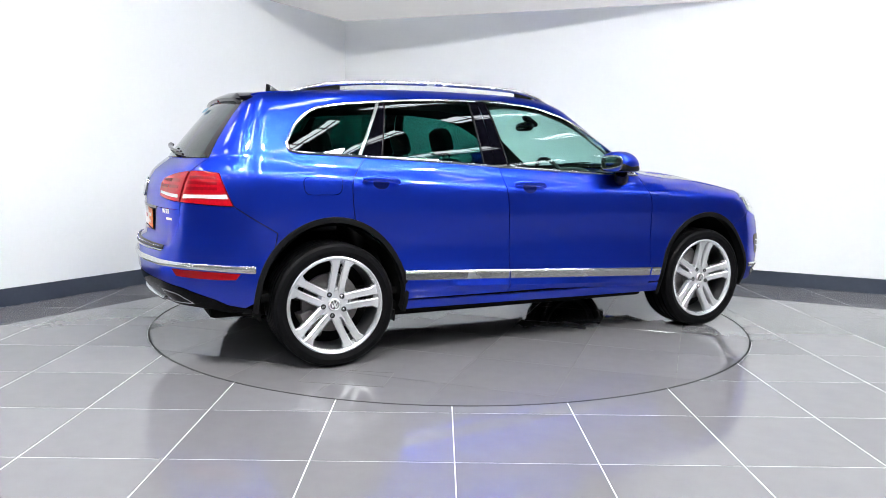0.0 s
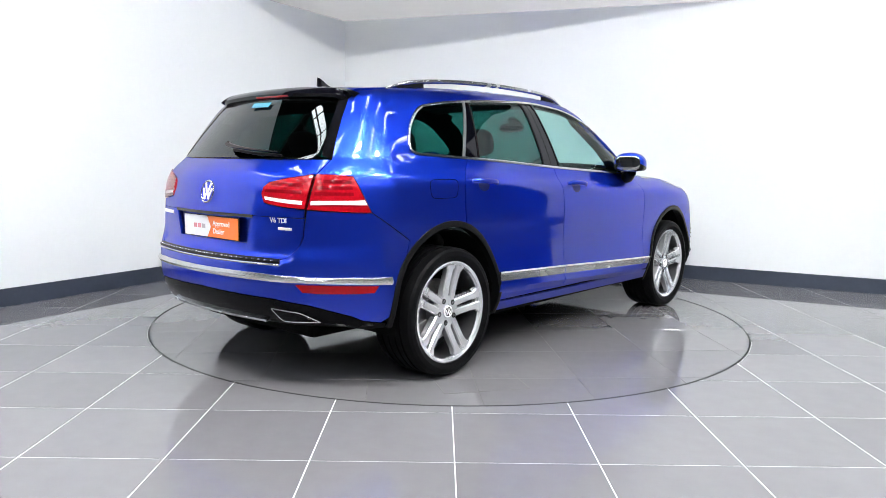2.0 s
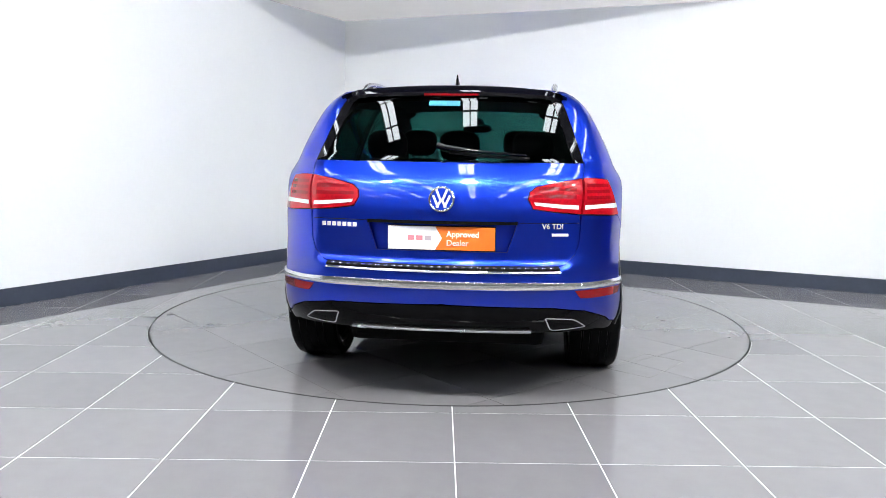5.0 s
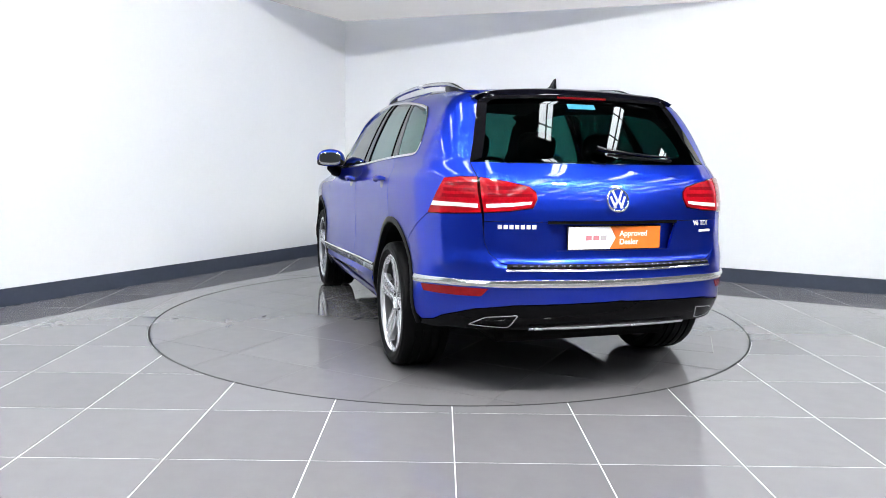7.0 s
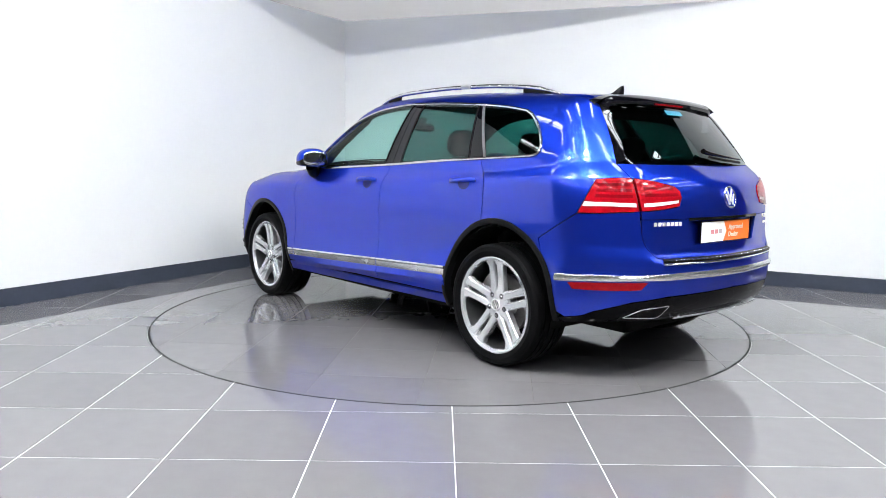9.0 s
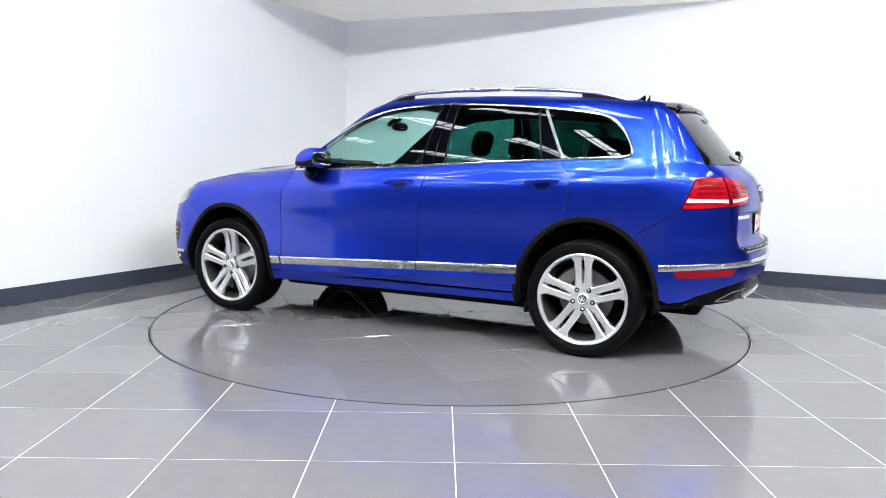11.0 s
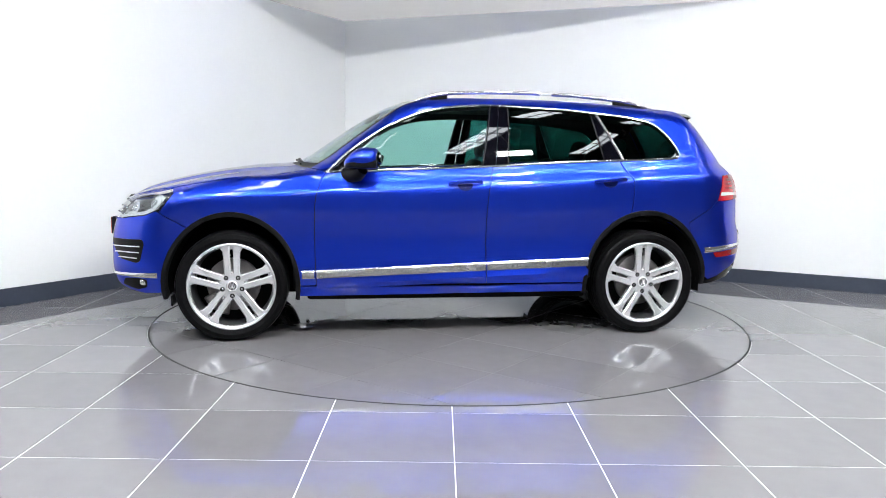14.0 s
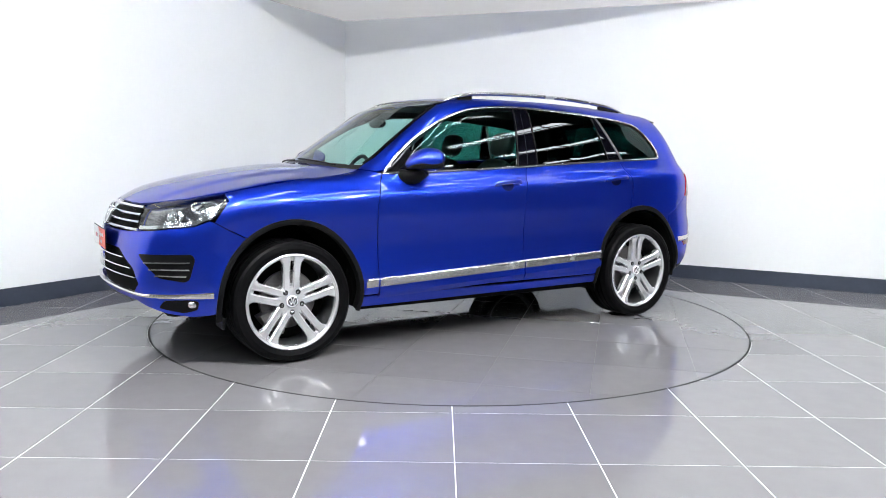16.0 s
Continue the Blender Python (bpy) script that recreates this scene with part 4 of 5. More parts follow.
def build_nose(car):
    tag = "blue metallic painted "
    C = U_FRONT
    fa = [p for p in FRONT_ARCH if p[0] > 1.725 and p[1] > 0.33]
    # bumper: brow under the lamps, then corner pieces round the intakes
    half = N((0.0, 0.785), (0.45, 0.790), (0.60, 0.800), (0.74, 0.812)) + S((2.00, 0.840), (1.925, 0.872), (1.90, 0.862)) + BUMPER_CUT_F[1:] + S(*fa) + S((1.885, 0.335))
    half += S((1.93, 0.325), (2.02, 0.318)) + N((0.78, 0.335), (0.60, 0.395), (0.0, 0.415))
    loop_in = N((0.0, 0.425), (0.58, 0.435), (0.66, 0.50), (0.60, 0.585), (0.44, 0.665), (0.40, 0.685), (0.0, 0.685))
    half_cut = half + loop_in
    bumper = panel("front_bumper", full(half_cut[:len(half)] + loop_in, C), PAINT, car, label=tag + "front bumper")
    panel("lower_grille", full(N((0.0, 0.690), (0.41, 0.690), (0.61, 0.59), (0.67, 0.50), (0.59, 0.430), (0.0, 0.42)), C), SHADOW_BLACK, bumper, lift=-0.03, depth=0, gap=0, label="black lower grille")
    for z, y in ((0.640, 0.46), (0.585, 0.56), (0.535, 0.62)):
        band("grille_bar", resample(full(N((y, z), (0.0, z)), C), 15), resample(full(N((y, z - 0.007), (0.0, z - 0.007)), C), 15), CHROME, bumper, lift=0.0, sink=0.03, label="slim chrome grille bar")
    a = resample(S((1.915, 0.468)) + N((0.84, 0.457), (0.70, 0.450), (0.58, 0.450), (0.32, 0.458), (0.0, 0.460)), 24)
    b = resample(S((1.915, 0.433)) + N((0.84, 0.432), (0.70, 0.430), (0.58, 0.432), (0.32, 0.440), (0.0, 0.442)), 24)
    band("bumper_chrome", full(a.tolist(), C), full(b.tolist(), C), BRIGHT_STRIP, bumper, lift=0.010, crown=0.005, label="bright chrome bumper strip")
    for s in (1, -1):
        loop = dense(round_loop(N((0.66, 0.675)) + S((2.02, 0.683), (2.005, 0.655), (2.035, 0.54), (2.06, 0.525)) + N((0.79, 0.545), (0.74, 0.60)), 0.02, 4), 0.03)
        intake = panel("side_intake", loop, TRIM_BLACK, car, side=s, lift=0.002, depth=0.01, gap=0, label="black side intake with chrome bars")
        for (y0, z0), (x1, z1) in (((0.715, 0.632), (2.03, 0.640)), ((0.745, 0.595), (2.035, 0.600)), ((0.775, 0.560), (2.05, 0.562))):
            a = resample(N((y0, z0), (0.80, z0 + 0.004)) + S((x1, z1)), 8)
            band("intake_bar", a, a - (0, 0.008), CHROME, intake, side=s, lift=0.010, label="slim chrome bar")
        fog = dense(round_loop(N((0.80, 0.415)) + S((2.04, 0.425), (1.99, 0.415), (1.995, 0.365), (2.06, 0.345)) + N((0.76, 0.37)), 0.015, 4), 0.03)
        f = panel("fog_recess", fog, TRIM_BLACK, car, side=s, lift=0.002, depth=0.01, gap=0, label="black fog lamp recess")
        q = on_side(S((2.025, 0.395)))
        part("fog_lamp", blob(pose(*((q[0] + slope(q)[0] * -0.014) * (1, s, 1))), 0.028, 0.024, 0.024), LAMP_SILVER, f, "round clear fog lamp", 60)
        # head lamp: dark housing, bright reflectors, chrome base line, clear cover
        lamp = panel("head_lamp", HEAD, LAMP_DARK, car, side=s, lift=-0.035, depth=0.0, gap=-0.002, label="clear head lamp with dark housing and bright reflectors")
        panel("lens", HEAD, GLASS_LENS, lamp, side=s, lift=0.001, depth=0.035, gap=0.002)
        a = resample(N((0.585, 0.812), (0.74, 0.822)) + S((2.00, 0.848), (1.93, 0.880), (1.87, 0.925)), 16)
        b = resample(N((0.582, 0.832), (0.74, 0.842)) + S((2.00, 0.870), (1.955, 0.895), (1.905, 0.935)), 16)
        band("light_strip", a, b, LAMP_SILVER, lamp, side=s, lift=-0.012, sink=0.03, label="bright running light strip")
        for x, z in ((2.115, 0.905), (1.955, 0.930)):
            q = on_side(S((x, z)))
            c, nr = q[0] - slope(q)[0] * 0.040, slope(q)[0]
            turn = Vector(nr * (1, s, 1)).to_track_quat("Y", "Z").to_matrix().to_4x4()
            bm = lathe([(0.001, 0.012), (0.014, 0.009), (0.024, 0.0), (0.027, 0.006), (0.031, 0.006), (0.033, -0.012)], 28, False)
            bmesh.ops.transform(bm, matrix=Matrix.Translation(Vector(c * (1, s, 1))) @ turn, verts=bm.verts)
            part("projector", bm, LAMP_SILVER, lamp, "round lamp projector with a bright rim", 50)
            leg = resample(S((x - 0.040, z + 0.030), (x - 0.046, z - 0.010), (x - 0.030, z - 0.036), (x + 0.035, z - 0.044)), 12)
            side_ = resample(S((x - 0.058, z + 0.028), (x - 0.064, z - 0.014), (x - 0.040, z - 0.050), (x + 0.035, z - 0.056)), 12)
            band("light_guide", leg, side_, LAMP_SILVER, lamp, side=s, lift=-0.014, sink=0.015, label="bright angled light guide")
        a = resample(S((1.90, 0.985), (1.86, 0.965), (1.90, 0.90)), 8)
        band("side_reflector", a, resample(S((1.955, 0.975), (1.93, 0.945), (1.955, 0.89)), 8), LAMP_SILVER, lamp, side=s, lift=-0.02, label="bright side reflector")
    # upper grille between the lamps
    grille = panel("grille", full(N((0.0, 0.945), (0.45, 0.940), (0.515, 0.94), (0.57, 0.86), (0.595, 0.80), (0.45, 0.792), (0.0, 0.787)), C), SHADOW_BLACK, car, lift=-0.03, depth=0.0, gap=0, label="black grille with chrome bars")
    for z, y, w in ((0.928, 0.505, 0.011), (0.888, 0.545, 0.010), (0.848, 0.575, 0.010), (0.806, 0.600, 0.013)):
        band("grille_bar", resample(full(N((y, z + w / 2), (0.0, z + w / 2)), C), 17), resample(full(N((y, z - w / 2), (0.0, z - w / 2)), C), 17), CHROME, grille, lift=0.004, crown=0.004, sink=0.035, label="chrome grille bar")
    badge = new("badge")
    badge.parent, badge.matrix_local = car, Matrix.Translation((2.318, 0, 0.868)) @ pose(0, 0, 0, 0, 68, 0) @ pose(0, 0, 0, 0, 0, 90)
    tagged(badge, "round chrome badge")
    bm = lathe([(0.078, -0.004), (0.078, 0.008), (0.072, 0.012), (0.066, 0.008), (0.066, -0.004)], 40)
    bmesh.ops.transform(bm, matrix=pose(0, 0, 0, 90), verts=bm.verts)
    part("ring", bm, CHROME, badge, smooth=40)
    bm = bmesh.new()
    bmesh.ops.create_cone(bm, cap_ends=True, segments=40, radius1=0.067, radius2=0.067, depth=0.008)
    part("disc", bm, GLOSS_BLACK, badge)
    for x, y, ang, ln in ((-0.020, 0.026, 68, 0.068), (0.020, 0.026, -68, 0.068), (-0.034, -0.014, 66, 0.080), (-0.013, -0.024, -62, 0.060), (0.013, -0.024, 62, 0.060), (0.034, -0.014, -66, 0.080)):
        part("bar", box(pose(x, y, 0.006, 0, 0, -ang), ln, 0.013, 0.006, 0.001), CHROME, badge)
    plate = new("number_plate")
    plate.parent, plate.matrix_local = car, Matrix.Translation((2.386, 0, 0.720)) @ Matrix(((0, 0, 1, 0), (1, 0, 0, 0), (0, 1, 0, 0), (0, 0, 0, 1)))
    tagged(plate, "white and red show plate on the front bumper")
    build_plate(plate, RED_PLATE, True)


def build_top(car):
    tag = "blue metallic painted "
    hood = [(x, y) for x, y in HOOD_EDGE]
    nose = [(2.155, 0.53), (2.20, 0.38), (2.222, 0.20), (2.228, 0.0)]
    cowl = [(0.93, 0.735), (1.00, 0.60), (1.055, 0.40), (1.08, 0.20), (1.088, 0.0)]
    half = cowl[::-1] + hood[::-1][1:] + nose
    loop = half + [(x, -y) for x, y in reversed(half[1:-1])]
    bonnet = panel("bonnet", loop, PAINT, car, where=on_top, label=tag + "bonnet")
    a = np.array(cowl + [(x, -y) for x, y in cowl[::-1][1:]])
    band("scuttle", a - (0.004, 0), a - (0.065, 0), TRIM_BLACK, car, where=on_top, lift=-0.004, sink=0.02, label="black plastic scuttle under the windscreen")
    # windscreen
    base = [(0.87, 0.715), (0.94, 0.58), (0.995, 0.40), (1.02, 0.20), (1.028, 0.0)]
    top = [(0.17, 0.585), (0.20, 0.40), (0.215, 0.20), (0.22, 0.0)]
    half = base[::-1] + SCREEN_EDGE[1:-1] + top
    loop = half + [(x, -y) for x, y in reversed(half[1:-1])]
    screen = panel("windscreen", loop, GLASS_SCREEN, car, where=on_top, gap=0.004, lift=-0.003, depth=0.004, label="clear lightly tinted windscreen")
    e = np.array(resample(base[:1] + SCREEN_EDGE[1:-1] + [(0.17, 0.60)], 16))
    for s in (1, -1):
        band("screen_border", e, e - (0.0, 0.03), GLOSS_BLACK, screen, where=on_top, lift=-0.001, side=s, label="black windscreen border")
    a = np.array([(x, y) for x, y in top] + [(x, -y) for x, y in reversed(top[:-1])])
    band("screen_border", a, a + (0.05, 0), GLOSS_BLACK, screen, where=on_top, lift=-0.001)
    # roof
    half = [(0.215, 0.0), (0.21, 0.20), (0.195, 0.40)] + ROOF_EDGE + [(-1.875, 0.30), (-1.88, 0.0)]
    loop = half + [(x, -y) for x, y in reversed(half[1:-1])]
    roof = panel("roof", loop, PAINT, car, where=on_top, gap=0.003, label=tag + "roof")
    panel("roof_lining", inset(dense(loop, 0.1), 0.02), LINER, car, where=on_top, lift=-0.05, depth=0, gap=0, step=0.12, label="pale grey roof lining")
    # rails
    for s in (1, -1):
        pts = spline([(0.20, 0.600, 1.642), (0.10, 0.598, 1.677), (0.0, 0.595, 1.698), (-0.146, 0.592, 1.714), (-0.554, 0.588, 1.724), (-0.96, 0.582, 1.716), (-1.25, 0.575, 1.696), (-1.42, 0.57, 1.675), (-1.60, 0.562, 1.632)], 4)
        n = len(pts)
        tp = [min(1, 0.35 + 0.16 * min(i, n - 1 - i)) for i in range(n)]
        rail = part("roof_rail", sweep([(x, y * s, z) for x, y, z in pts], 0.017, 0.014, 10, tp), SATIN, car, "silver roof rail", 50)
        for rng in ([(-0.04, 0.09), (0.09, 0.09)], [(-1.30, 0.09), (-1.52, 0.09)]):
            (xa, _), (xb, _) = rng
            xs = np.linspace(xa, xb, 6)
            top_z = np.interp(xs, [p[0] for p in pts][::-1], [p[2] for p in pts][::-1])
            ys = np.interp(xs, [p[0] for p in pts][::-1], [p[1] for p in pts][::-1])
            roofz = on_top(np.stack([xs, ys], 1))[:, 2]
            bm = bmesh.new()
            rows = [[bm.verts.new((x, (y + d) * s, z)) for x, y, z in zip(xs, ys, zz)] for d, zz in ((0.012, roofz - 0.01), (0.012, top_z - 0.006), (-0.012, top_z - 0.006), (-0.012, roofz - 0.01))]
            for a, b in zip(rows, rows[1:]):
                for i in range(5):
                    bm.faces.new((a[i], a[i + 1], b[i + 1], b[i]))
            bmesh.ops.recalc_face_normals(bm, faces=bm.faces)
            part("rail_foot", bm, TRIM_BLACK, rail, "black rail foot")
    # spoiler over the rear window
    bm, rings = bmesh.new(), []
    for y in np.linspace(-0.615, 0.615, 41):
        k = abs(y) / 0.615
        drop = 0.036 * max(0, (k - 0.80) / 0.20) ** 2
        ear = 0.064 * ease(k, 0.84, 0.95)
        zf = float(on_top([(-1.84, min(abs(y), 0.56))])[0, 2]) + 0.004 - drop * 0.6
        back = -1.972 + 0.13 * y * y + 0.05 * max(0, (k - 0.8) / 0.2) ** 2
        zl = 1.607 - 0.06 * y * y - drop
        sec = [(-1.84, zf), (-1.91, (zf + zl) / 2 + 0.006), (back + 0.012, zl), (back, zl - 0.012), (back + 0.008, zl - 0.030 - ear * 0.75), (back + 0.05, zl - 0.050 - ear), (-1.90, zl - 0.055 - ear * 0.8), (-1.84, zf - 0.05)]
        rings.append([bm.verts.new((x, y, z)) for x, z in sec])
    for a, b in zip(rings, rings[1:]):
        for i in range(8):
            bm.faces.new((a[i], a[(i + 1) % 8], b[(i + 1) % 8], b[i]))
    bm.faces.new(rings[0])
    bm.faces.new(rings[-1][::-1])
    bmesh.ops.recalc_face_normals(bm, faces=bm.faces)
    spoiler = part("roof_spoiler", bm, PILLAR_BLACK, car, "gloss black roof spoiler", 35)
    part("brake_light", box(pose(-1.962, 0, 1.580, 0, -12, 0), 0.012, 0.30, 0.012, 0.003), RED_DEEP, spoiler, "slim red brake light")
    # fin aerial
    bm = bmesh.new()
    secs = [(-1.50, 0.004, 0.012), (-1.55, 0.020, 0.02), (-1.60, 0.052, 0.016), (-1.625, 0.058, 0.010), (-1.63, 0.0, 0.012)]
    z0 = float(on_top([(-1.57, 0)])[0, 2])
    rings = [[bm.verts.new((x, w, z0 - 0.01)), bm.verts.new((x, 0.003, z0 + h)), bm.verts.new((x, -0.003, z0 + h)), bm.verts.new((x, -w, z0 - 0.01))] for x, h, w in secs]
    for a, b in zip(rings, rings[1:]):
        for i in range(3):
            bm.faces.new((a[i], a[i + 1], b[i + 1], b[i]))
    bmesh.ops.recalc_face_normals(bm, faces=bm.faces)
    part("aerial", bm, GLOSS_BLACK, roof, "black fin aerial")
    for y0, y1, dx in ((0.55, -0.05, 0.0), (-0.05, -0.58, 0.0)):
        ys = np.linspace(y0, y1, 8)
        xs = [1.035 - 0.20 * y * y + 0.03 * (1 - i / 7) for i, y in enumerate(ys)]
        p = on_top(np.stack([xs, ys], 1))
        part("wiper", sweep([q + (0, 0, 0.012) for q in p], 0.006, 0.006, 8), TRIM_BLACK, screen, "black windscreen wiper", 60)


def build_mirror(door, s):
    m = pose(0.560, 1.010 * s, 1.222, 0, 0, -14 * s)

    def shaped(bm, cut, front):
        """Flat rear face, nose drawn down to a point in front, level underside."""
        for v in bm.verts:
            q = m.inverted() @ v.co
            if q.x < cut:
                q.x = cut + (q.x - cut) * 0.25
            f = max(0.0, q.x / front)
            q.z = q.z * (1 - 0.42 * f * f) - 0.026 * f * f
            if q.z < -0.050:
                q.z = -0.050 + (q.z + 0.050) * 0.3
            v.co = m @ q
        return bm

    cap = part("door_mirror", shaped(blob(m, 0.146, 0.116, 0.084, 2.3, 32, 20), -0.066, 0.146), PAINT, door, "blue door mirror with black lower shell", 60)
    part("lower_shell", shaped(blob(m @ pose(-0.001, 0, -0.022), 0.140, 0.114, 0.046, 2.8, 32, 14), -0.068, 0.140), TRIM_BLACK, cap, "black plastic lower shell", 60)
    part("mirror_glass", blob(m @ pose(-0.086, 0, 0.004), 0.004, 0.090, 0.054, 3.5), MIRROR, cap, "mirror glass", 60)
    pts = [(0.70, 0.880, 1.125), (0.66, 0.920, 1.115), (0.615, 0.965, 1.125), (0.585, 1.005, 1.165)]
    part("mirror_foot", sweep([(x, y * s, z) for x, y, z in pts], 0.042, 0.045, 12, [1.0, 1.05, 1.1, 1.0]), TRIM_BLACK, cap, "black mirror foot", 60)


# ---------------------------------------------------------------- wheels
def build_wheels(car):
    R0, RIM, HALF = 0.371, 0.289, 0.138
    prof = [(RIM - 0.004, -HALF + 0.02), (RIM + 0.006, -HALF + 0.006), (RIM + 0.035, -HALF - 0.006), (R0 - 0.022, -HALF - 0.002), (R0 - 0.008, -HALF + 0.010), (R0 - 0.002, -HALF + 0.028)]
    for g in (-0.072, -0.026, 0.026, 0.072):
        prof += [(R0, g - 0.006), (R0 - 0.008, g - 0.004), (R0 - 0.008, g + 0.004), (R0, g + 0.006)]
    prof += [(R0 - 0.002, HALF - 0.028), (R0 - 0.008, HALF - 0.010), (R0 - 0.022, HALF + 0.002), (RIM + 0.035, HALF + 0.006), (RIM + 0.006, HALF - 0.006), (RIM - 0.004, HALF - 0.02)]
    tyre = lathe(prof, 72)
    rim = lathe([(RIM, 0.118), (RIM + 0.005, 0.128), (RIM - 0.004, 0.132), (RIM - 0.017, 0.125), (RIM - 0.022, 0.108), (RIM - 0.012, 0.104), (RIM, 0.108)], 72)
    # inner barrel apart from the lip, so its shade can be coloured in
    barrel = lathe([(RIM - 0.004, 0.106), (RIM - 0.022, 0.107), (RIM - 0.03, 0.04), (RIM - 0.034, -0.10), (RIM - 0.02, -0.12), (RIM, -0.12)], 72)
    spoke = bmesh.new()
    for k in (-1, 1):
        rows = []
        for r, c, w, y, dpt in ((0.030, 0.018, 0.018, 0.092, 0.04), (0.075, 0.0290, 0.0232, 0.097, 0.045), (0.13, 0.0310, 0.0225, 0.101, 0.045), (0.19, 0.0330, 0.0225, 0.107, 0.042),
                                (0.232, 0.0345, 0.0245, 0.113, 0.038), (0.256, 0.0420, 0.0335, 0.119, 0.034), (0.276, 0.054, 0.0470, 0.122, 0.030)):
            c = c * k
            bev = 0.0075
            rows.append([spoke.verts.new((c + x, yy, r)) for x, yy in ((-w, y - dpt), (-w, y - bev), (-w + bev, y), (w - bev, y), (w, y - bev), (w, y - dpt))])
        for a, b in zip(rows, rows[1:]):
            for i in range(6):
                spoke.faces.new((a[i], a[(i + 1) % 6], b[(i + 1) % 6], b[i]))
        spoke.faces.new(rows[0])
        spoke.faces.new(rows[-1][::-1])
    # web that joins the two bars near the rim and at the hub
    add_box(spoke, pose(0, 0.090, 0.262), 0.05, 0.03, 0.03, 0.005)
    add_box(spoke, pose(0, 0.068, 0.075), 0.036, 0.03, 0.07, 0.004)
    bmesh.ops.recalc_face_normals(spoke, faces=spoke.faces)
    hub = lathe([(0.001, 0.100), (0.036, 0.100), (0.040, 0.096), (0.088, 0.0945), (0.098, 0.084), (0.100, 0.02), (0.001, 0.02)], 48, False)
    cap = lathe([(0.001, 0.106), (0.026, 0.106), (0.031, 0.104), (0.033, 0.098)], 36, False)
    bolt = lathe([(0.001, 0.0995), (0.0065, 0.0995), (0.008, 0.098), (0.008, 0.094)], 12, False)
    well = lathe([(0.001, 0.0965), (0.0125, 0.0965), (0.0145, 0.0975), (0.0160, 0.0965), (0.0160, 0.090)], 20, False)
    disc = lathe([(0.08, 0.02), (0.175, 0.02), (0.178, 0.016), (0.178, -0.008), (0.175, -0.012), (0.08, -0.012)], 48)
    caliper = bmesh.new()
    rows = []
    for a in np.linspace(20, 75, 7):
        ca, sa = math.cos(radians(a)), math.sin(radians(a))
        rows.append([caliper.verts.new((r * ca, y, r * sa)) for r, y in ((0.13, 0.05), (0.20, 0.05), (0.215, 0.03), (0.215, -0.03), (0.13, -0.03))])
    for a, b in zip(rows, rows[1:]):
        for i in range(5):
            caliper.faces.new((a[i], a[(i + 1) % 5], b[(i + 1) % 5], b[i]))
    caliper.faces.new(rows[0])
    caliper.faces.new(rows[-1][::-1])
    bmesh.ops.recalc_face_normals(caliper, faces=caliper.faces)
    back = lathe([(0.001, -0.03), (0.27, -0.05), (0.27, -0.06), (0.001, -0.06)], 40, False)

    def keep(name, bm, mat, ang):
        me = bpy.data.meshes.new(name)
        bm.to_mesh(me)
        bm.free()
        me.materials.append(mat)
        me.polygons.foreach_set("use_smooth", [True] * len(me.polygons))
        me.set_sharp_from_angle(angle=radians(ang))
        return me

    data = {"rim": keep("rim", rim, ALLOY, 35), "tyre": keep("tyre", tyre, RUBBER, 30), "barrel": keep("rim_barrel", barrel, BARREL_SHADE, 35), "spoke": keep("spoke", spoke, ALLOY, 30), "hub": keep("hub", hub, ALLOY, 35), "cap": keep("centre_cap", cap, LAMP_DARK, 30),
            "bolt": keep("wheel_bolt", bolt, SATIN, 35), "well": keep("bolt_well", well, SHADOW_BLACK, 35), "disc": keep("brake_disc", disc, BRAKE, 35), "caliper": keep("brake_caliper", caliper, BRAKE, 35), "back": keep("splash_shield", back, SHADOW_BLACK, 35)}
    capbar = keep("cap_bar", box(pose(0, 0, 0), 0.024, 0.002, 0.0058), LETTER, 30)
    data["ring"] = keep("cap_ring", lathe([(0.0275, 0.105), (0.0295, 0.108), (0.033, 0.107), (0.034, 0.100)], 36, False), LETTER, 40)
    for sx in (1, -1):
        for s in (1, -1):
            wheel = new("wheel", data["rim"])
            wheel.parent = car
            wheel.matrix_local = pose(sx * HUB_X, 0.826 * s, HUB_Z, 0, 0, 0 if s > 0 else 180) @ pose(0, 0, 0, 0, {(1, 1): 0, (-1, 1): 1, (1, -1): -8, (-1, -1): -10}[(sx, s)], 0)
            tagged(wheel, "five double-spoke silver alloy wheel with low-profile tyre")

            def child(nm, key, m=Matrix.Identity(4), label=""):
                ob = new(nm, data[key])
                ob.parent, ob.matrix_local = wheel, m
                if label:
                    tagged(ob, label)

            child("tyre", "tyre", label="black rubber tyre")
            child("rim_barrel", "barrel", label="inner rim, its shade put in as dark grey")
            child("hub", "hub")
            child("centre_cap", "cap", label="black centre cap with bright bars")
            for dx, dz, turn in ((-0.0075, 0.013, 68), (0.0075, 0.013, -68), (-0.0155, -0.004, 66), (-0.006, -0.010, -62), (0.006, -0.010, 62), (0.0155, -0.004, -66)):
                ob = new("cap_bar", capbar)
                ob.parent, ob.matrix_local = wheel, pose(dx, 0.1065, dz, 0, turn, 0)
            child("cap_ring", "ring")
            child("brake_disc", "disc", label="grey iron brake disc")
            child("brake_caliper", "caliper", pose(0, 0, 0, 0, 100 if sx * s > 0 else 0, 0))
            child("splash_shield", "back")
            for i in range(5):
                turn = pose(0, 0, 0, 0, 72 * i, 0)
                child("spoke", "spoke", turn)
                child("wheel_bolt", "bolt", turn @ pose(0, 0, 0, 0, 36, 0) @ pose(0, 0, 0.067))
                child("bolt_well", "well", turn @ pose(0, 0, 0, 0, 36, 0) @ pose(0, 0, 0.067))


